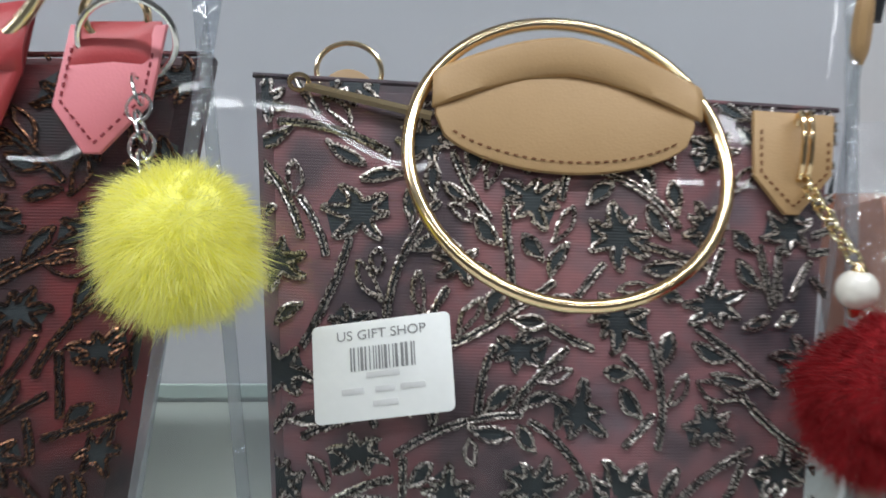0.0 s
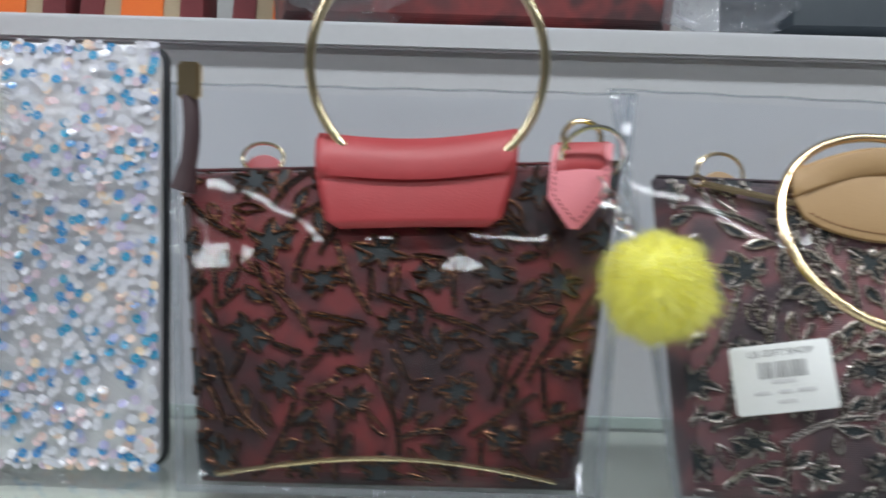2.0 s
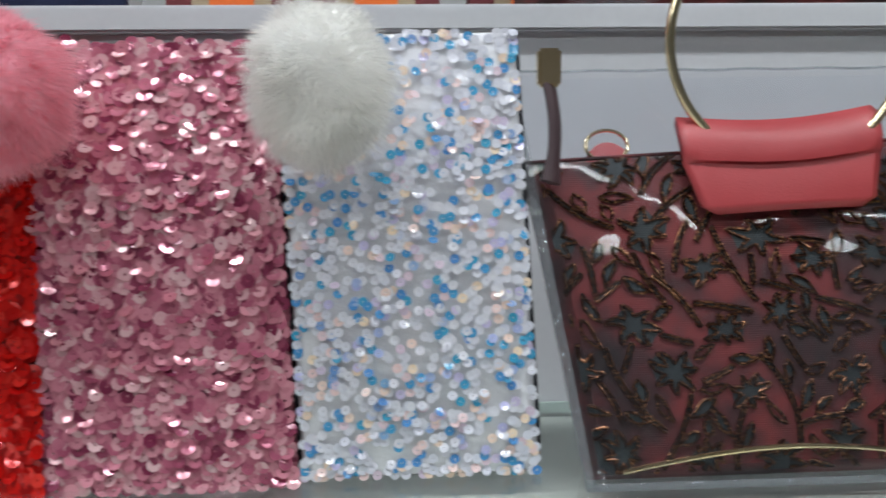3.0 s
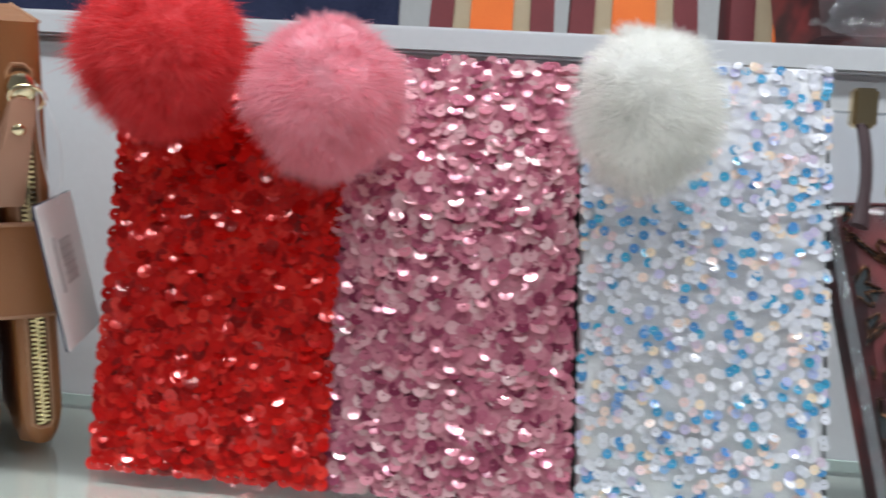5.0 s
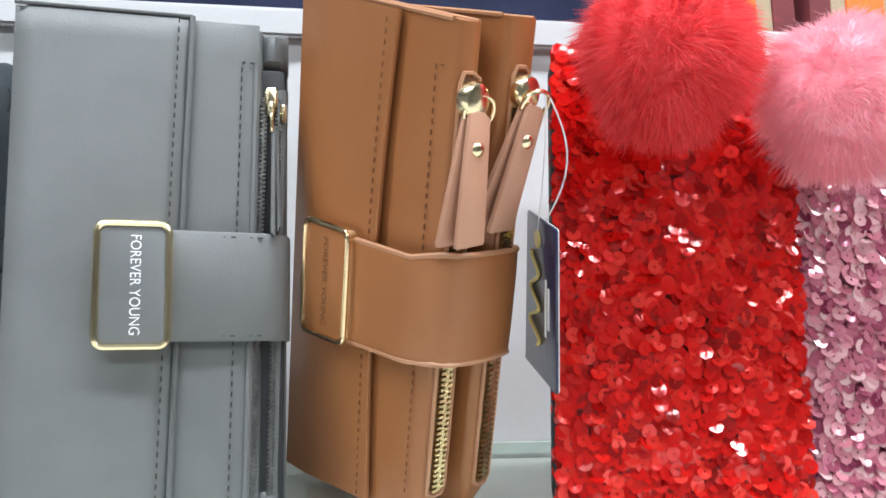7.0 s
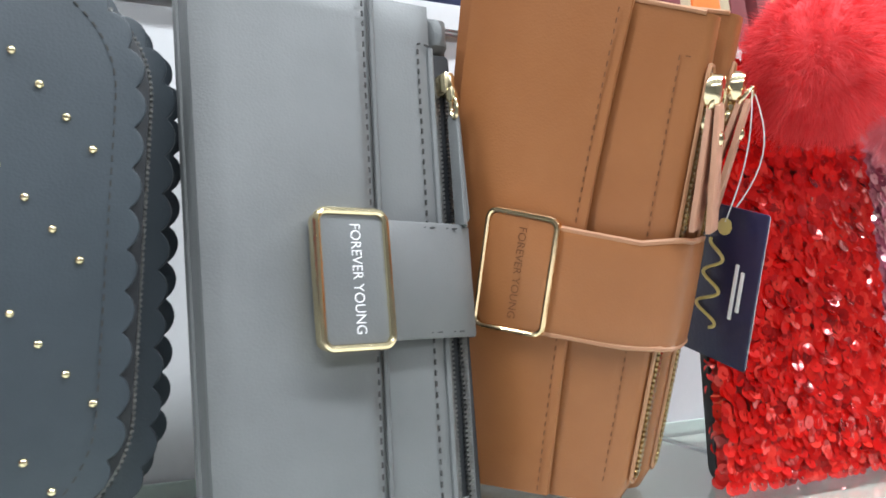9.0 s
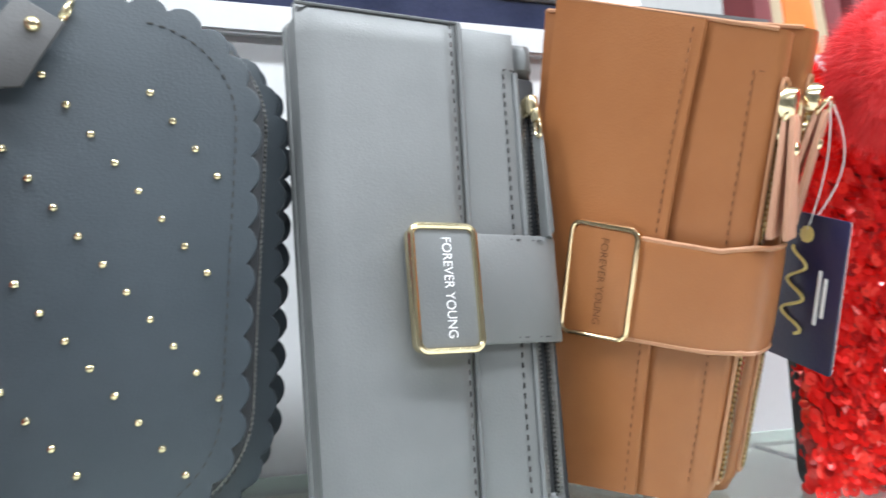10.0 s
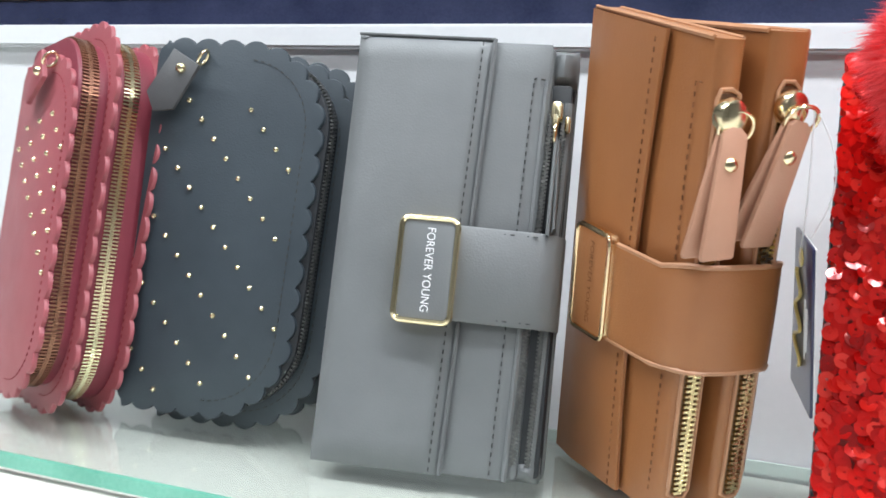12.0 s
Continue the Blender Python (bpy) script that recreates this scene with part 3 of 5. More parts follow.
# ---- grey wallet ----
def grey_wallet():
    g = thing("wallet", "grey leather wallet with gold-framed strap buckle, standing upright", "wallet", "leather wallets")
    p = Patch((-0.7555, 0.2535, 0.1865), (-0.6545, 0.260, 0.184), (-0.751, 0.221, FLOOR), (-0.652, 0.235, FLOOR))
    w, h = p.w, p.h
    xt, xb = 0.635 * w, 0.575 * w  # the flap runs slightly askew
    pf = Patch(p.p(0, h), p.p(xt, h), p.p(0, 0), p.p(xb, 0), 0.001)
    part("body", slab(bmesh.new(), p, rrect(0.001, 0.001, 0.9 * w, h - 0.001, 0.003), -0.017, -0.004, 0.003), GREY_L, g)
    part("back_cover", slab(bmesh.new(), p, rrect(0, 0, w, h, 0.004), -0.0205, -0.0172, 0.001), GREY_L, g)
    flap = part("flap", panel(bmesh.new(), pf, 0, 0, pf.w, pf.h, -0.0042, 0.0022, 14, 30), GREY_L, g)
    bm = bmesh.new()
    tube(bm, [pf.p(pf.w, 0.001 + (pf.h - 0.002) * k / 24, 0.0004) for k in range(25)], 0.0011, 6)
    tube(bm, [pf.p(pf.w * k / 12, pf.h - 0.0006, -0.0006) for k in range(13)], 0.0007, 6)
    part("flap_edge", bm, GREY_E, flap, "painted grey flap edge")
    bm = bmesh.new()
    stitches(bm, pf, [(pf.w - 0.0045, 0.002), (pf.w - 0.0045, pf.h - 0.002)], 0.0029)
    part("stitching", bm, THREAD_D, flap, kind="stuff")
    q = Patch(p.p(xt - 0.004, h), p.p(0.885 * w, h), p.p(xb - 0.004, 0), p.p(0.85 * w, 0))
    pocket = part("pocket", panel(bmesh.new(), q, 0, 0.001, q.w, q.h - 0.001, -0.0042, -0.0012, 8, 26), GREY_L, g)
    bm = bmesh.new()
    stitches(bm, q, [(q.w - 0.0065, 0.003), (q.w - 0.0065, q.h - 0.017), (q.w - 0.0005, q.h - 0.018)], -0.0008)
    part("stitching", bm, THREAD_D, pocket, kind="stuff")
    part("pocket_lip", tube(bmesh.new(), [q.p(q.w - 0.0005, 0.001 + (q.h - 0.019) * k / 20, -0.0022) for k in range(21)], 0.0013, 6), GREY_L, pocket)
    bm = bmesh.new()
    slab(bm, p, rrect(0.86 * w, 0.003, 0.985 * w, h - 0.018, 0.002), -0.0085, -0.0065, 0.0004)
    tape = part("zip_tape", bm, BLACK_D, g, "dark zip tape")
    bm = bmesh.new()
    zip_teeth(bm, p, [(0.872 * w, 0.008), (0.905 * w, h - 0.03)], -0.0046, 0.0017)
    zip_teeth(bm, p, [(0.935 * w, 0.008), (0.962 * w, h - 0.03)], -0.0056, 0.0017)
    part("zip_teeth", bm, GUNMETAL, tape, kind="stuff")
    bm = bmesh.new()
    tube(bm, [p.p((0.945 + 0.03 * k / 16) * w, 0.004 + (h - 0.03) * k / 16, -0.008) for k in range(17)], 0.0024, 8)
    part("inner_fold", bm, GREY_L, g)
    part("foot_fold", panel(bmesh.new(), p, 0.875 * w, 0.0005, 0.985 * w, 0.011, -0.013, -0.004, 6, 4), GREY_L, g)
    bm = bmesh.new()
    slab(bm, p, rrect(0.905 * w, h - 0.036, 0.955 * w, h - 0.0275, 0.0018), -0.004, 0.002, 0.0014)
    slab(bm, p, rrect(0.915 * w, h - 0.0395, 0.943 * w, h - 0.034, 0.0012), 0.001, 0.0042, 0.001)
    slab(bm, p, rrect(0.965 * w, h - 0.040, 0.99 * w, h - 0.033, 0.0012), -0.006, -0.002, 0.001)
    sl = part("zip_slider", bm, PALE_GOLD, g, "pale gold zip slider")
    part("ring", tube(bmesh.new(), circle(p.p(0.932 * w, h - 0.042, 0.003), p.n * 0.002, (p.p(0, 1) - p.p(0, 0)).normalized() * 0.0040, 24), 0.0007, 8, True), PALE_GOLD, sl)
    bm = bmesh.new()
    slab(bm, p, [(0.93 * w, 0.1065), (0.948 * w, 0.1055), (0.948 * w, h - 0.046), (0.94 * w, h - 0.043), (0.932 * w, h - 0.046)], -0.002, 0.004, 0.0006)
    slab(bm, p, [(0.953 * w, 0.1075), (0.968 * w, 0.109), (0.958 * w, h - 0.046), (0.95 * w, h - 0.044), (0.945 * w, h - 0.047)], -0.002, 0.0028, 0.0006)
    part("puller", bm, GREY_L, sl, "folded grey leather puller")
    part("edge_fold", panel(bmesh.new(), p, 0.885 * w, h - 0.018, w, h - 0.001, -0.016, -0.003, 6, 5), GREY_L, g)
    part("gusset", panel(bmesh.new(), p, 0.88 * w, 0.004, 0.99 * w, h - 0.006, -0.0165, -0.0095, 4, 20), BLACK_D, g, "dark folded side gusset")
    # strap and buckle
    z0, z1 = 0.0655, 0.1065
    bm = bmesh.new()
    path = [(0.044, 0.0056), (0.058, 0.0052), (0.065, 0.0042), (0.085, 0.0028), (w - 0.008, 0.0014), (w - 0.003, -0.0005), (w, -0.005), (w + 0.001, -0.012), (w, -0.021)]
    rings = []
    for x, d in path:
        rings.append([bm.verts.new(p.p(x, z, d + e)) for z, e in ((z0, -0.001), (z0, 0.0002), (z0 + 0.001, 0.001), (z1 - 0.001, 0.001), (z1, 0.0002), (z1, -0.001))])
    for a, b in zip(rings, rings[1:]):
        for k in range(6):
            bm.faces.new((a[k], a[(k + 1) % 6], b[(k + 1) % 6], b[k]))
    bm.faces.new(rings[0])
    bm.faces.new(rings[-1])
    strap = part("strap", bm, GREY_L, g)
    bm = bmesh.new()
    for z in (z0 + 0.002, z1 - 0.002):
        stitches(bm, p, [(0.06, z), (0.085, z)], 0.0042, r=0.0002)
        stitches(bm, p, [(0.085, z), (w - 0.008, z)], 0.0034, r=0.0002)
    part("stitching", bm, THREAD_D, strap, kind="stuff")
    bx0, bx1, bz0, bz1 = 0.0332, 0.0578, 0.0637, 0.1077
    bk = part("buckle_plate", slab(bmesh.new(), p, rrect(bx0 + 0.001, bz0 + 0.001, bx1 - 0.001, bz1 - 0.001, 0.003), 0.005, 0.0108, 0.0006), GREY_L, g, "grey buckle plate with raised white lettering")
    ring = [p.p(x, z, 0.0108) for x, z in rrect(bx0, bz0, bx1, bz1, 0.0035, 6)]
    part("buckle_frame", tube(bmesh.new(), ring, 0.0013, 8, True), PALE_GOLD, bk, "polished gold buckle frame")
    part("buckle_side", slab(bmesh.new(), p, rrect(bx0 - 0.0003, bz0 - 0.0003, bx1 + 0.0003, bz1 + 0.0003, 0.0035), 0.0052, 0.0104, 0.0004), PALE_GOLD, bk)
    lettering("lettering", "FOREVER YOUNG", p, (bx0 + bx1) / 2 + 0.0008, (bz0 + bz1) / 2, 0.0052, 0.0111, WHITE_INK, bk, -90, 0.0355)
    return g


grey_wallet()


# ---- brown wallet: two thick leaves that open towards the aisle ----
def leaf_body(bm, p, thick, nz=40):
    """A padded compartment with a rounded outer end that narrows to a tip at the foot."""
    w, h = p.w, p.h
    rings = []
    for j in range(nz + 1):
        v = j / nz
        z = h * v
        t = thick * (0.45 + 0.55 * min(1, v / 0.09) ** 0.6)
        e = w - 0.0035 * (1 - min(1, v / 0.05))
        swell = 0.0012 * math.sin(math.pi * v)
        off = (thick - t) / 2
        sec = [(0, 0), (0.3 * w, swell), (0.6 * w, swell), (0.85 * w, swell * 0.6), (e - 0.003, -off), (e - 0.0012, -off - 0.0007), (e, -off - 0.0028),
               (e + 0.0004, -off - t / 2), (e, -off - t + 0.0028), (e - 0.0012, -off - t + 0.0007), (e - 0.003, -off - t), (0.5 * w, -thick), (0, -thick)]
        rings.append([bm.verts.new(p.p(x, z, d)) for x, d in sec])
    n = len(rings[0])
    for a, b in zip(rings, rings[1:]):
        for k in range(n):
            bm.faces.new((a[k], a[(k + 1) % n], b[(k + 1) % n], b[k]))
    bm.faces.new(rings[0][::-1])
    bm.faces.new(rings[-1])
    return bm


def brown_wallet():
    g = thing("wallet", "tan brown leather wallet with two zip compartments, standing half open", "wallet", "leather wallets")
    pa = Patch((-0.648, 0.256, 0.198), (-0.597, 0.1845, 0.168), (-0.6555, 0.298, FLOOR + 0.003), (-0.6035, 0.226, FLOOR))
    pb = Patch((-0.646, 0.272, 0.198), (-0.580, 0.191, 0.172), (-0.648, 0.312, FLOOR), (-0.5865, 0.2355, FLOOR))
    # thickness, place of the zip across the end, puller from its top to its foot
    leaves = ((pa, "front_leaf", 0.0112, 0.5, Vector((-0.5905, 0.1915, 0.1385)), Vector((-0.5945, 0.1935, 0.0955))),
              (pb, "back_leaf", 0.0165, 0.5, Vector((-0.5705, 0.1985, 0.1425)), Vector((-0.5822, 0.2060, 0.1015))))
    for p, leaf_name, thick, share, hang, foot in leaves:
        w, h = p.w, p.h
        lf = part(leaf_name, leaf_body(bmesh.new(), p, thick), BROWN_L, g)
        bm = bmesh.new()
        tube(bm, [p.p(0.001 + (w - 0.004) * k / 16, h, 0.0) for k in range(17)], 0.0009, 6)
        tube(bm, [p.p(0.001 + (w - 0.004) * k / 16, h, -thick) for k in range(17)], 0.0009, 6)
        part("piped_edge", bm, BROWN_E, lf, "paler leather edge")
        # the zip runs down the outer end
        pe = Patch(p.p(w, h), p.p(w, h, -thick), p.p(w, 0), p.p(w, 0, -thick))
        zx, zt = share * pe.w, pe.h - 0.0175
        bm = bmesh.new()
        panel(bm, pe, zx - 0.0034, 0.010, zx + 0.0034, zt, 0.0002, 0.0009, 3, 30)
        part("zip_tape", bm, BROWN_T, lf, "olive brown zip tape")
        bm = bmesh.new()
        zip_teeth(bm, pe, [(zx, 0.012), (zx, zt - 0.012)], 0.0014, 0.0034, 0.0021, 0.0008)
        part("zip_teeth", bm, BRASS, lf, kind="stuff")
        bm = bmesh.new()
        tube(bm, [pe.p(a, b, 0.0007) for a, b in resample(rrect(zx - 0.0042, 0.009, zx + 0.0042, zt + 0.0015, 0.002), 0.004)], 0.0008, 6, True)
        part("zip_welt", bm, BROWN_E, lf, "folded welt round the zip")
        part("zip_mouth", panel(bmesh.new(), pe, zx - 0.003, zt - 0.013, zx + 0.003, zt, 0.0006, 0.0011, 3, 4), BROWN_D, lf)
        bm = bmesh.new()
        slab(bm, pe, [(zx + 0.0056 * math.cos(a * 0.35), zt - 0.0072 + 0.0064 * math.sin(a * 0.35)) for a in range(18)], 0.001, 0.0062, 0.0022)
        slab(bm, pe, rrect(zx - 0.0024, zt - 0.0165, zx + 0.0024, zt - 0.011, 0.0016), 0.001, 0.0045, 0.001)
        slab(bm, pe, [(zx + 0.0036 * math.cos(a * 0.35), zt - 0.0175 + 0.0036 * math.sin(a * 0.35)) for a in range(18)], 0.001, 0.0042, 0.0014)
        sl = part("zip_slider", bm, PALE_GOLD, lf, "polished pale gold zip slider")
        up = (hang - foot).normalized()
        across = (pe.p(pe.w, 0) - pe.p(0, 0)).normalized()
        across = (across - up * across.dot(up)).normalized()
        out = across.cross(up).normalized()
        part("ring", tube(bmesh.new(), circle(hang + up * 0.002 + across * 0.001, across * 0.0062, up * 0.0052 + out * 0.002, 32), 0.0008, 8, True), PALE_GOLD, sl, "thin gold ring")
        # folded tongue hanging from the ring
        bm = bmesh.new()
        for off, lean in ((-0.0012, -0.003), (0.0014, 0.001)):
            a, b = hang + out * off, foot + out * off * 1.8 + across * lean
            t = Patch(a - across * 0.0048, a + across * 0.0048, b - across * 0.0066, b + across * 0.0066)
            slab(bm, t, [(0.0002, 0.0012), (0.001, 0.0), (t.w - 0.001, 0.0022), (t.w - 0.0002, 0.0032), (t.w * 0.98, t.h), (t.w * 0.7, t.h + 0.002), (t.w * 0.3, t.h + 0.002), (t.w * 0.02, t.h)], -0.0009, 0.0009, 0.0005)
        pl = part("puller", bm, BROWN_P, lf, "pale tan leather zip puller")
        rv = hang.lerp(foot, 0.24) + out * 0.0026
        bm = bmesh.new()
        bmesh.ops.create_uvsphere(bm, u_segments=14, v_segments=8, radius=0.0026)
        for v in bm.verts:
            c = v.co.copy()
            v.co = rv + across * c.x + up * c.y + out * c.z * 0.5
        part("rivet", bm, PALE_GOLD, pl, "gold rivet")
    w, h = pa.w, pa.h
    # the outer flap: its edge bows in the middle and lifts off the pocket behind it
    bm = bmesh.new()
    rows = []
    for j in range(31):
        v = j / 30
        edge = (0.675 + 0.02 * v - 0.03 * math.sin(math.pi * v)) * w
        lift = 0.0034 + 0.0016 * math.sin(math.pi * v)
        rows.append([bm.verts.new(pa.p(edge * k / 10, 0.0006 + (h - 0.0012) * v, 0.0012 + (lift - 0.0012) * min(1, k / 3))) for k in range(11)] + [bm.verts.new(pa.p(edge + 0.0004, 0.0006 + (h - 0.0012) * v, lift - 0.0016)), bm.verts.new(pa.p(edge - 0.004, 0.0006 + (h - 0.0012) * v, 0.0006))])
    for a, b in zip(rows, rows[1:]):
        for k in range(12):
            bm.faces.new((a[k], a[k + 1], b[k + 1], b[k]))
    flap = part("flap", bm, BROWN_L, g)
    bm = bmesh.new()
    tube(bm, [pa.p(((0.675 + 0.02 * k / 30 - 0.03 * math.sin(math.pi * k / 30)) * w), 0.001 + (h - 0.002) * k / 30, 0.0028 + 0.0016 * math.sin(math.pi * k / 30)) for k in range(31)], 0.0006, 6)
    part("flap_edge", bm, BROWN_L, flap)
    bm = bmesh.new()
    stitches(bm, pa, [((0.675 + 0.02 * k / 20 - 0.03 * math.sin(math.pi * k / 20)) * w - 0.0035, 0.003 + (h - 0.006) * k / 20) for k in range(21)], 0.0052, r=0.00022)
    part("stitching", bm, THREAD_B, flap, kind="stuff")
    bm = bmesh.new()
    stitches(bm, pa, [(0.9 * w, 0.01), (0.9 * w, h - 0.016), (0.985 * w, h - 0.016)], 0.001, r=0.00022)
    part("stitching", bm, THREAD_B, g, kind="stuff")
    # strap round both leaves
    z0, z1 = 0.0665, 0.1065
    pts = [(0.044, 0.0078), (0.57 * w, 0.0075), (0.64 * w, 0.0072), (0.78 * w, 0.0066), (0.9 * w, 0.006)]
    lo = [pa.p(x, z0, d) for x, d in pts]
    hi = [pa.p(x, z1, d) for x, d in pts]
    for a, b in (((-0.6015, 0.2075, 0.0555), (-0.6005, 0.1985, 0.0935)), ((-0.5965, 0.2075, 0.0553), (-0.5950, 0.1985, 0.0932)), ((-0.588, 0.2125, 0.0555), (-0.5865, 0.2045, 0.0938)),
                 ((-0.578, 0.2205, 0.0562), (-0.5765, 0.2125, 0.0948)), ((-0.5715, 0.2285, 0.057), (-0.5700, 0.2195, 0.0957)), ((-0.5705, 0.2340, 0.0574), (-0.5692, 0.2255, 0.0962)), ((-0.576, 0.2415, 0.058), (-0.575, 0.234, 0.0965))):
        lo.append(Vector(a))
        hi.append(Vector(b))
    bm = bmesh.new()
    rings = []
    for i, (a, b) in enumerate(zip(lo, hi)):
        t = (lo[min(i + 1, len(lo) - 1)] - lo[max(i - 1, 0)]).normalized()
        o = t.cross(b - a).normalized()
        rings.append([bm.verts.new(v) for v in (a - o * 0.0011, a + o * 0.0006, a.lerp(b, 0.03) + o * 0.0012, a.lerp(b, 0.5) + o * 0.0013, a.lerp(b, 0.97) + o * 0.0012, b + o * 0.0006, b - o * 0.0011)])
    for a, b in zip(rings, rings[1:]):
        for k in range(7):
            bm.faces.new((a[k], a[(k + 1) % 7], b[(k + 1) % 7], b[k]))
    bm.faces.new(rings[0])
    bm.faces.new(rings[-1])
    strap = part("strap", bm, BROWN_L, g)
    strap.modifiers.new("soft", "SUBSURF").levels = 1
    bm = bmesh.new()
    for line in (lo, hi):
        tube(bm, line, 0.0011, 6)
    part("strap_edge", bm, BROWN_E, strap, "paler cut edge of the strap")
    bx0, bx1, bz0, bz1 = 0.0240, 0.0520, 0.0660, 0.1095
    bk = part("buckle_plate", slab(bmesh.new(), pa, rrect(bx0 + 0.001, bz0 + 0.001, bx1 - 0.001, bz1 - 0.001, 0.003), 0.0072, 0.0115, 0.0006), BROWN_L, g, "tan buckle plate with pressed lettering")
    part("buckle_side", slab(bmesh.new(), pa, rrect(bx0 - 0.0003, bz0 - 0.0003, bx1 + 0.0003, bz1 + 0.0003, 0.0035), 0.0072, 0.0108, 0.0004), GOLD, bk)
    part("buckle_frame", tube(bmesh.new(), [pa.p(x, z, 0.0112) for x, z in rrect(bx0, bz0, bx1, bz1, 0.0035, 6)], 0.0011, 8, True), GOLD, bk, "gold buckle frame")
    lettering("lettering", "FOREVER YOUNG", pa, (bx0 + bx1) / 2 + 0.0008, (bz0 + bz1) / 2, 0.0045, 0.0118, THREAD_B, bk, -90, 0.034)
    return g


brown_wallet()


def hang_tag():
    g = thing("price_tag", "navy card tag with gold and white print on a thread", "price tag")
    p = Patch((-0.5655, 0.2235, 0.110), (-0.5628, 0.194, 0.1025), (-0.5605, 0.2445, 0.052), (-0.5565, 0.2125, 0.0435))
    w, h = p.w, p.h
    part("card", slab(bmesh.new(), p, rrect(0, 0, w, h, 0.001, 2), -0.0009, 0.0, 0.0002), NAVY, g)
    part("sticker", slab(bmesh.new(), p, rrect(0.0002, 0.0002, w - 0.0002, h - 0.0002, 0.001, 3), -0.0014, -0.001, 0.0001), PAPER, g, "white barcode sticker on the reverse")
    bm = bmesh.new()
    for k in range(16):
        z = h * 0.42 + k * 0.0012
        slab(bm, p, rrect(w * 0.3, z, w * 0.62, z + 0.0004 + 0.0004 * (k % 3 == 0), 0.0001, 1), -0.0017, -0.0014, 0.00005)
    slab(bm, p, rrect(w * 0.7, h * 0.38, w * 0.78, h * 0.76, 0.0002, 1), -0.0017, -0.0014, 0.00005)
    part("barcode", bm, GREY_INK, g, kind="stuff")
    bm = bmesh.new()
    line = []
    for k in range(60):
        s = k / 59
        line.append(p.p(w * (0.34 + 0.17 * math.sin(s * 17 + 0.6) * (1 - 0.35 * s)), h * (0.2 + 0.58 * s), 0.0004))
    tube(bm, line, 0.0007, 6)
    slab(bm, p, [(w * 0.4 + 0.0035 * math.cos(a * 0.7), h * 0.87 + 0.0035 * math.sin(a * 0.7)) for a in range(9)], 0.0, 0.0004, 0.0001)
    part("gold_mark", bm, GOLD_INK, g, "swirling gold mark")
    bm = bmesh.new()
    for a, z0, z1 in ((0.66, 0.3, 0.66), (0.75, 0.36, 0.62)):
        slab(bm, p, rrect(w * a, h * z0, w * (a + 0.05), h * z1, 0.0002, 1), 0.0, 0.0003, 0.00005)
    part("print", bm, WHITE_INK, g, "pale printed lines")
    a = p.p(w * 0.4, h * 0.9, 0.0002)
    b = Vector((-0.5655, 0.199, 0.150))
    for s in (-1, 1):
        part("thread", tube(bmesh.new(), [a.lerp(b, k / 12) + Vector((0.004 * s + 0.004, -0.004, 0)) * math.sin(math.pi * k / 12) for k in range(13)], 0.0003, 6), WHITE_INK, g)
    return g


hang_tag()


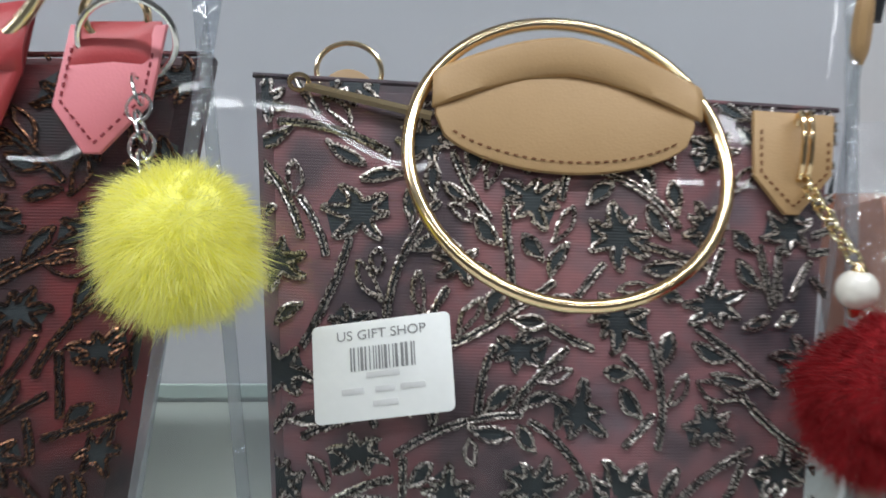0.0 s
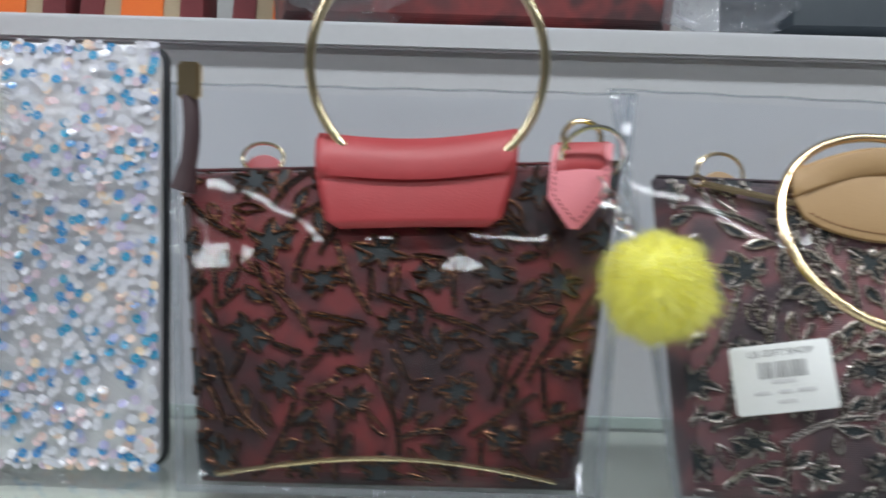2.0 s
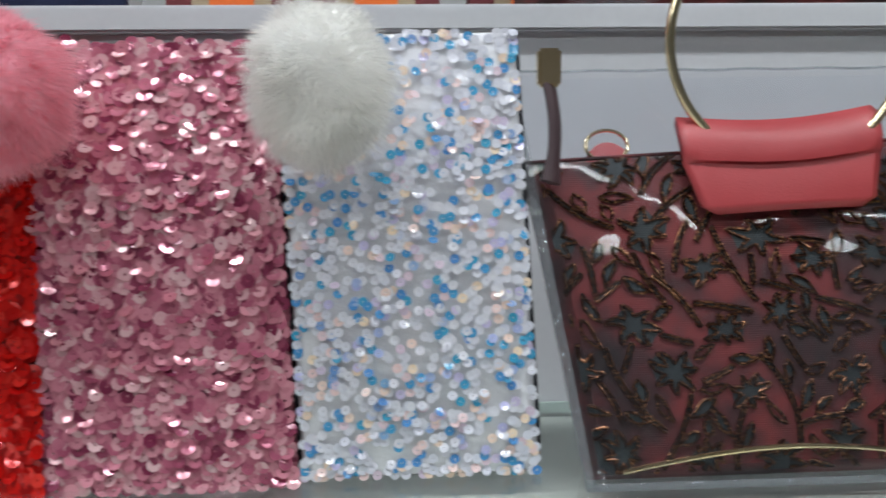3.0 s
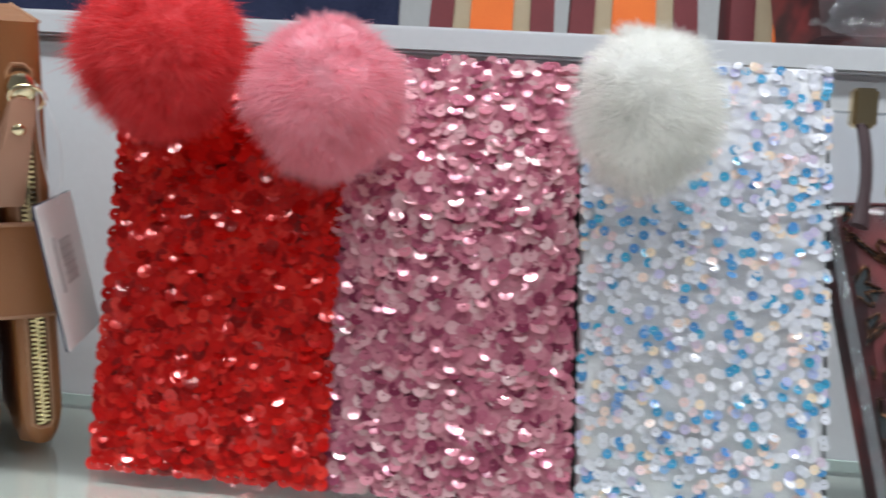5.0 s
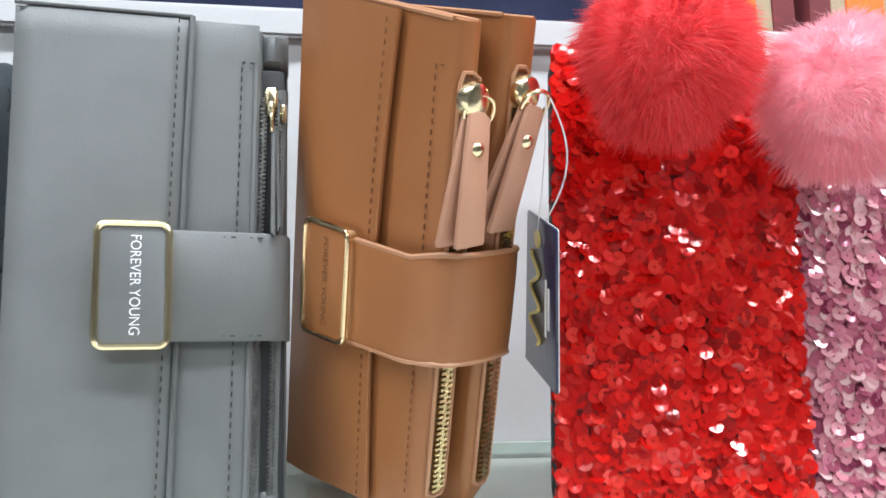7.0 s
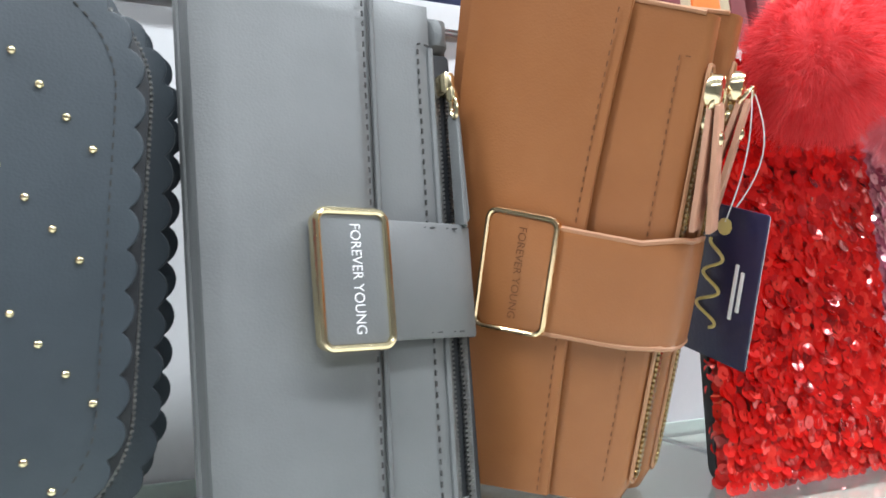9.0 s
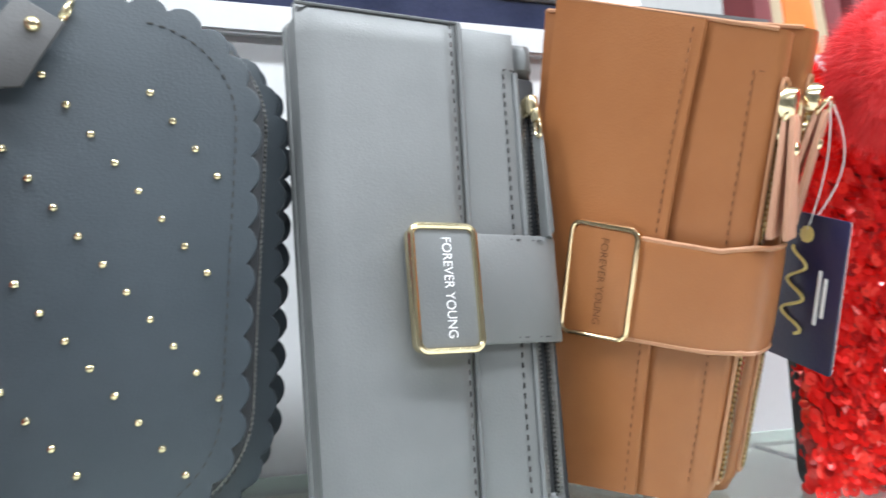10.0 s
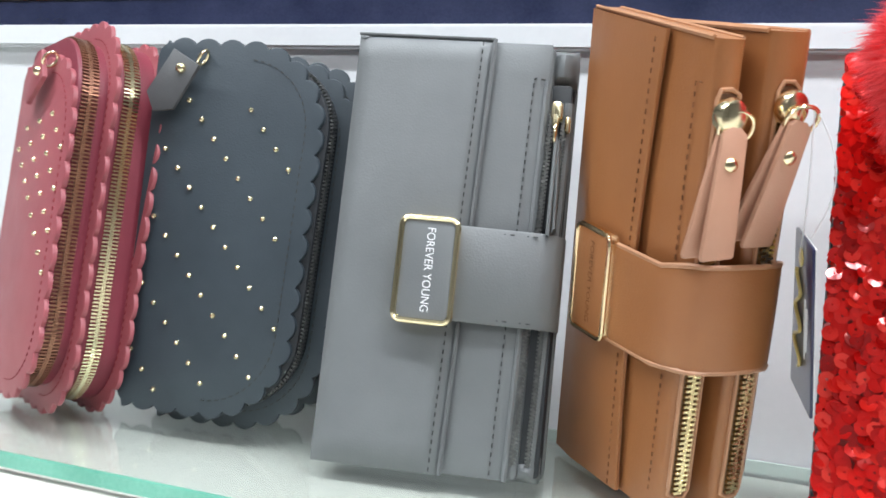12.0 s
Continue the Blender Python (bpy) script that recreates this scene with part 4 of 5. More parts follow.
# ---- scalloped studded wallets ----
def studded_wallet(name, p, mats, layers, label, group, studs=True, tab=None, lattice=(0.0077, -0.009, 0.0325, 0.003), tooth=0.0018):
    """Zip-round wallet: scalloped covers with gussets and zips between them; layers: depth, shift and growth of the covers from front to back."""
    cover, gusset, teeth, tabmat = mats
    g = thing(name, label, "wallet", group)
    w, h = p.w, p.h
    for k, (d, dx, dz, grow) in enumerate(layers):
        out = scalloped(rrect(dx, dz, w - 0.003 + dx, h - 0.003 + dz + grow, (0.006, 0.04, 0.04, 0.006), 12), 0.0125, 0.0032, 0.004 + dx)
        cv = part("cover", slab(bmesh.new(), p, out, d - 0.0022, d, 0.0008), cover, g)
        bm = bmesh.new()
        ins = inset(rrect(dx, dz, w - 0.003 + dx, h - 0.003 + dz + grow, (0.006, 0.04, 0.04, 0.006), 12), 0.006)
        stitches(bm, p, [q for q in ins if q[0] > dx + 0.01] or ins, d + 0.0001, r=0.00025)
        part("stitching", bm, THREAD_D if cover is BLACK_L else THREAD_R, cv, kind="stuff")
        if k == 0 and studs:
            for row in range(-6, 22):
                for col in range(-3, 8):
                    x = 0.0525 + row * lattice[0] - col * lattice[2]
                    zz = 0.149 + row * lattice[1] + col * lattice[3]
                    if not (0.0035 < x < w - 0.009 and 0.0065 < zz < h + grow - 0.022):
                        continue
                    cx, cz = w - 0.045, h + grow - 0.045
                    if x > cx and ((zz > cz and math.hypot(x - cx, zz - cz) > 0.0375) or (zz < 0.045 and math.hypot(x - cx, zz - 0.045) > 0.0375)):
                        continue
                    bm = bmesh.new()
                    bmesh.ops.create_uvsphere(bm, u_segments=8, v_segments=6, radius=0.0014)
                    c = p.p(x, zz, d + 0.0001)
                    for v in bm.verts:
                        v.co = c + v.co
                    part("stud", bm, PALE_GOLD, cv)
        if k + 1 < len(layers):
            d2, dx2, dz2, grow2 = layers[k + 1]
            bm = bmesh.new()
            mid = rrect(dx + 0.004, max(dz, dz2) + 0.004, w - 0.0105 + dx2, h - 0.008 + max(dz + grow, dz2 + grow2 - 0.004), (0.006, 0.035, 0.035, 0.006), 12)
            slab(bm, p, mid, d2, d - 0.0022, 0.001)
            gs = part("gusset", bm, gusset, g)
            dm = (d + d2) / 2
            path = [q for q in resample(mid, 0.0009) if q[0] > dx + 0.012]
            bm = bmesh.new()
            for i, (x, z) in enumerate(path[:-1]):
                c = p.p(x, z, dm)
                t = (p.p(*path[i + 1], dm) - c)
                if not 1e-6 < t.length < 0.004:
                    continue
                t.normalize()
                o = t.cross(p.n).normalized()
                c2 = c + p.n * tooth * (0.6 if i % 2 else -0.6)
                little_box(bm, c2, p.n * tooth, t * 0.00042, o * 0.0012)
            part("zip_teeth", bm, teeth[k % len(teeth)], gs, kind="stuff")
    if tab:
        x0, z0, turn = tab
        ca, sa = math.cos(radians(turn)), math.sin(radians(turn))
        pts = [(x0 + a * ca - b * sa, z0 + a * sa + b * ca) for a, b in ((-0.008, 0.004), (-0.0085, -0.020), (0.0, -0.026), (0.0085, -0.020), (0.008, 0.004))]
        tb = part("zip_puller", slab(bmesh.new(), p, pts, layers[0][0] + 0.004, layers[0][0] + 0.0062, 0.0006), tabmat, g, "leather zip puller")
        bm = bmesh.new()
        bmesh.ops.create_uvsphere(bm, u_segments=12, v_segments=8, radius=0.0026)
        c = p.p(x0, z0 - 0.002, layers[0][0] + 0.0062)
        for v in bm.verts:
            v.co = c + v.co
        part("rivet", bm, PALE_GOLD, tb, "gold rivet")
        bm = bmesh.new()
        tube(bm, circle(p.p(x0 + 0.010 * ca, z0 + 0.004, layers[0][0] + 0.003), p.n * 0.003, Vector((0.5, 0, 0.86)) * 0.004, 20), 0.0008, 8, True)
        part("ring", bm, PALE_GOLD, tb)
    return g


BLK = Patch((-0.855, 0.240, 0.178), (-0.7655, 0.250, 0.177), (-0.866, 0.236, FLOOR + 0.004), (-0.776, 0.240, FLOOR + 0.004))
studded_wallet("studded_wallet", BLK, (BLACK_L, BLACK_D, (GUNMETAL,), GREY_TAB), [(0.0, 0.0, 0.003, 0.0), (-0.014, 0.012, -0.003, 0.003), (-0.03, 0.018, 0.0, 0.001)],
               "charcoal scalloped wallet with small gold studs, standing upright", "studded wallets", tab=(0.017, 0.168, -28))
BUR = Patch((-0.950, 0.254, 0.172), (-0.870, 0.208, 0.176), (-0.956, 0.238, FLOOR + 0.004), (-0.876, 0.192, FLOOR + 0.004))
studded_wallet("studded_wallet", BUR, (BURG_L, BURG_D, (DARK_BRASS, PALE_GOLD), BURG_L), [(0.0, 0.0, 0.005, -0.010), (-0.016, 0.003, -0.002, 0.018), (-0.04, 0.0, -0.002, 0.014)],
               "burgundy scalloped wallet with gold zip and studs, standing edge-on", "studded wallets", tab=(0.05, 0.163, -62), lattice=(0.0098, -0.0085, 0.0, 0.0193), tooth=0.0024)


# ---- brocade bags in clear plastic ----
def brocade(parent, patch, x0, z0, x1, z1, d, cord, seed):
    """Embroidered flowers, stems and leaves: dark patches edged by a glittering cord, none lying on another."""
    rnd = random.Random(seed)
    fill, line = bmesh.new(), bmesh.new()
    taken, cell = set(), 0.0009

    def inside(x, z):
        return x0 < x < x1 and z0 < z < z1

    def cells(pts):
        return {(int(x / cell + 500), int(z / cell + 500)) for x, z in resample(pts, cell * 0.7)}

    def free(pts, allowed=0.2):
        c = cells(pts)
        return len(c & taken) <= allowed * len(c)

    def ribbon(pts, r, closed=False):
        run = []
        for x, z in resample(pts, 0.0009, closed):
            if inside(x, z):
                run.append(patch.p(x + rnd.gauss(0, 0.00012), z + rnd.gauss(0, 0.00012), d + 0.0006))
            if run and (not inside(x, z)):
                if len(run) > 2:
                    tube(line, run, [r * rnd.uniform(0.75, 1.25) for _ in run], 5)
                run = []
        if len(run) > 2:
            tube(line, run, [r * rnd.uniform(0.75, 1.25) for _ in run], 5)

    def shape(pts, r=0.00074, solid=True):
        q = [(min(max(x, x0), x1), min(max(z, z0), z1)) for x, z in pts]
        if len(set(q)) < 6 or not any(inside(x, z) for x, z in pts):
            return
        if solid:
            f = fill.faces.new([fill.verts.new(patch.p(x, z, d + 0.0003)) for x, z in q])
            bmesh.ops.triangulate(fill, faces=[f])
        ribbon(pts, r, True)
        c = cells(pts)
        for i, j in c:
            taken.update(((i, j), (i + 1, j), (i, j + 1), (i - 1, j), (i, j - 1)))

    def leaf(x, z, a, ln, wd, curl):
        up, down = [], []
        for k in range(13):
            s = k / 12
            o = wd * math.sin(math.pi * s ** 1.3)
            c = curl * ln * s * s
            up.append((s * ln, c + o * 0.55))
            down.append((s * ln, c - o * 0.45))
        pts = up + down[-2:0:-1]
        return [(x + u * math.cos(a) - v * math.sin(a), z + u * math.sin(a) + v * math.cos(a)) for u, v in pts]

    def flower(x, z, r, a, petals):
        pts = []
        for k in range(petals):
            b = a + 2 * math.pi * k / petals
            q = r * rnd.uniform(0.75, 1.2)
            bend = rnd.uniform(-0.3, 0.3)
            for off, rad in ((-0.42, 0.36), (-0.24, 0.62), (bend * 0.6 - 0.08, 0.9), (bend, 1.0), (bend * 0.6 + 0.08, 0.88), (0.24, 0.6)):
                pts.append((x + q * rad * math.cos(b + off), z + q * rad * math.sin(b + off) * 0.9))
        return pts

    # flower heads, well apart
    heads = []
    for _ in range(900):
        x, z = rnd.uniform(x0, x1), rnd.uniform(z0, z1)
        if all(math.hypot(x - a, z - b) > 0.0245 for a, b in heads):
            heads.append((x, z))
            shape(flower(x, z, rnd.uniform(0.0085, 0.0115), rnd.uniform(0, 6.3), rnd.choice((6, 7, 7))))
    # branching stems with pairs of leaves
    for _ in range(300):
        x, z = rnd.uniform(x0 - 0.01, x1 + 0.01), rnd.uniform(z0 - 0.01, z1)
        a, bend = rnd.uniform(0.2, 2.9), rnd.uniform(-26, 26)
        stem = [(x, z)]
        for k in range(22):
            a += bend * 0.0019
            x, z = x + 0.0019 * math.cos(a), z + 0.0019 * math.sin(a)
            if (int(x / cell + 500), int(z / cell + 500)) in taken:
                break
            stem.append((x, z))
        if len(stem) < 8:
            continue
        side = [(-(b[1] - a_[1]), b[0] - a_[0]) for a_, b in zip(stem, stem[1:])]
        side.append(side[-1])
        edge = [[(p[0] + o[0] / 0.0019 * e, p[1] + o[1] / 0.0019 * e) for p, o in zip(stem, side)] for e in (0.0008, -0.0008)]
        shape(edge[0] + edge[1][::-1], 0.0006)
        for k in range(3, len(stem) - 1, 3):
            for sgn in ((1,) if k % 2 else (-1,)):
                ang = math.atan2(stem[k][1] - stem[k - 1][1], stem[k][0] - stem[k - 1][0]) + sgn * rnd.uniform(0.5, 0.95)
                ox, oz = stem[k][0] + 0.002 * math.cos(ang), stem[k][1] + 0.002 * math.sin(ang)
                pts = leaf(ox, oz, ang, rnd.uniform(0.009, 0.015), rnd.uniform(0.0036, 0.0052), -sgn * rnd.uniform(0.1, 0.35))
                if free(pts):
                    shape(pts, solid=rnd.random() < 0.75)
    # single leaves in what is left bare
    for _ in range(900):
        pts = leaf(rnd.uniform(x0, x1), rnd.uniform(z0, z1), rnd.uniform(0, 6.3), rnd.uniform(0.008, 0.014), rnd.uniform(0.0034, 0.005), rnd.uniform(-0.35, 0.35))
        if free(pts, 0.06):
            shape(pts, solid=rnd.random() < 0.6)
    part("motif", fill, MOTIF, parent, "black leaf and flower motifs", "stuff")
    part("glitter_cord", line, cord, parent, "glittering corded outlines", "stuff")


def clear_bag(parent, p, thick, seam=True):
    """The clear envelope: two soft sheets, a welded rim and gussets."""
    w, h = p.w, p.h
    bm = bmesh.new()
    nx, nz = 36, 30
    for face in (1, -1):
        grid = []
        for j in range(nz + 1):
            row = []
            for i in range(nx + 1):
                u, v = i / nx, j / nz
                e = (1 - abs(2 * u - 1) ** 6) * (1 - (1 - v) ** 8)
                if v > 0.75:
                    e *= 1 - 0.75 * ((v - 0.75) / 0.25)
                wob = 0.0022 * noise.noise(Vector((u * 4 + p.c[0].x * 9, v * 4, face * 3))) + 0.0009 * noise.noise(Vector((u * 11, v * 9, face * 7 + p.c[0].x)))
                d = (0.0045 * e + wob * e) if face == 1 else -thick * e + wob * e - 0.0004
                row.append(bm.verts.new(p.p(u * w, v * h, d)))
            grid.append(row)
        for j in range(nz):
            for i in range(nx):
                bm.faces.new((grid[j][i], grid[j][i + 1], grid[j + 1][i + 1], grid[j + 1][i]))
    me = part("clear_sleeve", bm, PVC, parent, "glossy clear plastic sleeve")
    bm = bmesh.new()
    for x in (0.0, w - 0.004):
        slab(bm, p, rrect(x, 0.0, x + 0.004, h, 0.0008, 2), -0.0009, 0.0009, 0.0003)
    slab(bm, p, rrect(0.004, 0.0, w - 0.004, 0.003, 0.0008, 2), -0.0009, 0.0009, 0.0003)
    part("welded_seam", bm, PVC_EDGE, parent, "cloudy welded plastic seam")
    part("rim", tube(bmesh.new(), [p.p(w * k / 40, h, 0.0006 * math.sin(k)) for k in range(41)], 0.0006, 6), PVC_EDGE, parent)


def chain(bm, a, b, n=7):
    a, b = Vector(a), Vector(b)
    t = (b - a) / n
    for i in range(n):
        c = a + t * (i + 0.5)
        side = Vector((1, 0, 0.2)) if i % 2 else Vector((0, 1, 0))
        side = (side - t.normalized() * side.dot(t.normalized())).normalized()
        tube(bm, circle(c, t * 0.72, side * t.length * 0.42, 14), 0.00055, 6, True)


def corner_tab(parent, p, x, z, wd, ht, d, mat, thread):
    pts = [(x - wd / 2, z + ht * 0.5), (x - wd / 2, z - ht * 0.15), (x - wd * 0.1, z - ht * 0.5), (x + wd * 0.08, z - ht * 0.5), (x + wd / 2, z - ht * 0.1), (x + wd / 2, z + ht * 0.5)]
    t = part("corner_tab", slab(bmesh.new(), p, pts, d, d + 0.002, 0.0007), mat, parent, "stitched leather corner tab")
    bm = bmesh.new()
    ins = [(x - wd / 2 + 0.002, z + ht * 0.3), (x - wd / 2 + 0.002, z - ht * 0.12), (x, z - ht * 0.43), (x + wd / 2 - 0.002, z - ht * 0.08), (x + wd / 2 - 0.002, z + ht * 0.3)]
    stitches(bm, p, ins, d + 0.0021, 0.0015, 0.0011)
    part("stitching", bm, thread, t, kind="stuff")
    return t


def handle_ring(parent, c, r, tilt, mat=GOLD):
    up = Vector((0, math.sin(radians(tilt)), math.cos(radians(tilt))))
    return part("handle_ring", tube(bmesh.new(), circle(c, Vector((r, 0, 0)), up * r, 72), 0.0021, 12, True), mat, parent, "polished gold ring handle")


def mauve_bag():
    g = thing("clear_bag", "clear plastic bag holding a mauve brocade pouch with gold ring", "bag", "clear plastic bags")
    p = Patch((-0.033, 0.247, 0.131), (0.161, 0.243, 0.127), (-0.024, 0.211, FLOOR + 0.001), (0.143, 0.2005, FLOOR + 0.001), 0.006)
    w, h = p.w, p.h
    pouch = part("pouch", panel(bmesh.new(), p, 0, 0, w, h, -0.016, -0.001, 30, 24), MAUVE, g, "mauve brocade pouch")
    brocade(pouch, p, 0.003, 0.003, w - 0.003, h - 0.003, -0.001, SILVER_CORD, 21)
    bm = bmesh.new()
    tube(bm, [p.p(w * k / 30, h - 0.0008, -0.006) for k in range(31)], 0.0009, 8)
    part("top_piping", bm, MAUVE, pouch)
    # camel handle flap
    fx0, fx1 = 0.0535, 0.131
    out = []
    for k in range(31):
        s = k / 30
        x = fx1 + (fx0 - fx1) * s
        out.append((x, 0.1405 + 0.011 * math.sin(math.pi * s)))
    low = [(fx0, 0.13)] + [(fx0 + (fx1 - fx0) * s, 0.1265 - 0.0172 * math.sin(math.pi * s) ** 0.42) for s in [k / 30 for k in range(0, 31)]] + [(fx1, 0.13)]
    low = [(x - 0.0005, z) for x, z in low]
    part("handle_flap", slab(bmesh.new(), p, low + out, 0.0005, 0.0032, 0.001), CAMEL, g, "camel leather handle flap")
    bm = bmesh.new()
    rows = []
    for dz, d in ((-0.0105, 0.0034), (-0.0095, 0.0044), (-0.006, 0.0052), (-0.002, 0.0056), (0.001, 0.005), (0.0028, 0.002), (0.0032, -0.002), (0.001, -0.007), (-0.008, -0.008)):
        rows.append([bm.verts.new(p.p(x + (0.0012 if x > 0.09 else -0.0012) * abs(2 * i / 30 - 1), z + dz - 0.002 * abs(2 * i / 30 - 1), d + 0.0012 * math.sin(math.pi * i / 30))) for i, (x, z) in enumerate(out)])
    for a, b in zip(rows, rows[1:]):
        for k in range(30):
            bm.faces.new((a[k], a[k + 1], b[k + 1], b[k]))
    part("handle_loop", bm, CAMEL, g, "camel leather loop folded over the ring").modifiers.new("thickness", "SOLIDIFY").thickness = 0.0014
    bm = bmesh.new()
    stitches(bm, p, [(x, z + 0.0035) for x, z in low[3:-3]], 0.0034, 0.0015, 0.0012)
    part("stitching", bm, THREAD_B, g, kind="stuff")
    handle_ring(g, (0.0645, 0.2285, 0.1085), 0.0492, 35)
    t = corner_tab(g, p, 0.162, 0.117, 0.026, 0.034, 0.001, CAMEL, THREAD_B)
    a = p.p(0.163, 0.130, 0.006)
    bm = bmesh.new()
    for s in (-0.0012, 0.0012):
        tube(bm, circle(a + Vector((s, -0.001, -0.008)), Vector((0.001, 0.005, 0)), Vector((0, 0.001, 0.011)), 28), 0.0009, 8, True)
    part("split_ring", bm, GOLD, t, "gold split ring")
    bm = bmesh.new()
    chain(bm, a + Vector((0, -0.004, -0.018)), (0.1405, 0.197, 0.083), 8)
    part("chain", bm, PALE_GOLD, t)
    out2 = [(0.028 + 0.011 * math.cos(radians(k * 12)), 0.128 + 0.016 * math.sin(radians(k * 12))) for k in range(16)]
    part("back_tab", slab(bmesh.new(), p, out2, -0.012, -0.010, 0.0006), CAMEL, g, "rounded camel tab")
    part("back_ring", tube(bmesh.new(), circle(p.p(0.028, 0.143, -0.010), Vector((0.0105, 0, 0)), Vector((0, 0.002, 0.009)), 30), 0.0009, 8, True), GOLD, g)
    z1, z2 = p.p(0.016, 0.1335, 0.002), p.p(0.052, 0.1255, 0.003)
    bm = bmesh.new()
    tube(bm, [z1.lerp(z2, k / 10) for k in range(11)], 0.0019, 6, flat=0.6)
    tube(bm, circle(z1 + Vector((-0.002, 0, 0.001)), Vector((0.003, 0, 0)), Vector((0, 0, 0.0025)), 16), 0.0007, 6, True)
    part("zip_puller", bm, GOLD, g, "long gold zip puller")
    pc = Patch((-0.054, 0.262, 0.168), (0.169, 0.258, 0.163), (-0.031, 0.206, FLOOR), (0.152, 0.195, FLOOR))
    clear_bag(g, pc, 0.03)
    # price label on the sleeve
    lb = thing("price_label", "white barcode price label stuck on clear plastic", "price label")
    q = Patch((-0.0115, 0.2105, 0.0585), (0.027, 0.2065, 0.065), (-0.0098, 0.2005, 0.0332), (0.0287, 0.1965, 0.0393))
    part("sticker", slab(bmesh.new(), q, rrect(0, 0, q.w, q.h, 0.0018), 0.0, 0.0004, 0.0001), PAPER, lb)
    lettering("shop_name", "US GIFT SHOP", q, q.w * 0.5, q.h * 0.86, 0.0038, 0.0006, SOFT_INK, lb, 0, q.w * 0.64)
    bm = bmesh.new()
    rnd = random.Random(7)
    x = q.w * 0.27
    while x < q.w * 0.73:
        wd = rnd.choice((0.0003, 0.0005, 0.0008))
        slab(bm, q, rrect(x, q.h * 0.5, x + wd, q.h * 0.74, 0.00005, 1), 0.0004, 0.0006, 0.00002)
        x += wd + rnd.choice((0.0004, 0.0005, 0.0008))
    part("barcode", bm, SOFT_INK, lb, kind="stuff")
    bm = bmesh.new()
    for a, b, zz in ((0.38, 0.62, 0.42), (0.2, 0.36, 0.27), (0.44, 0.58, 0.27), (0.62, 0.8, 0.27), (0.42, 0.6, 0.13)):
        slab(bm, q, rrect(q.w * a, q.h * zz, q.w * b, q.h * (zz + 0.06), 0.0001, 1), 0.0004, 0.0006, 0.00002)
    part("faded_print", bm, GREY_INK, lb, "faded grey printed bars")
    pom("pom_pom", (0.149, 0.186, 0.047), 0.0255, CRIMSON_FUR, "deep crimson fur pom-pom hanging from a chain with pearl", seed=8, squash=(1, 0.9, 1))
    pr = thing("pearl_bead", "round cream pearl bead on a gold chain", "bead")
    bm = bmesh.new()
    bmesh.ops.create_uvsphere(bm, u_segments=24, v_segments=16, radius=0.0058)
    for v in bm.verts:
        v.co += Vector((0.1405, 0.195, 0.0755))
    part("bead", bm, PEARL, pr)
    bm = bmesh.new()
    for zc, rr in ((0.0815, 0.003), (0.0695, 0.003)):
        bmesh.ops.create_cone(bm, segments=14, radius1=rr, radius2=0.001, depth=0.004, cap_ends=True, matrix=Matrix.Translation((0.1405, 0.195, zc)) @ (Matrix.Rotation(math.pi, 4, "X") if zc < 0.0755 else Matrix.Identity(4)))
    part("cap", bm, GOLD, pr, "gold bead cap")
    part("tassel", tube(bmesh.new(), [Vector((0.143, 0.194, 0.02 - 0.003 * k)) + Vector((0.0012 * math.sin(k), 0, 0)) for k in range(8)], 0.0008, 6), WHITE_INK, pr, "white thread end")


mauve_bag()


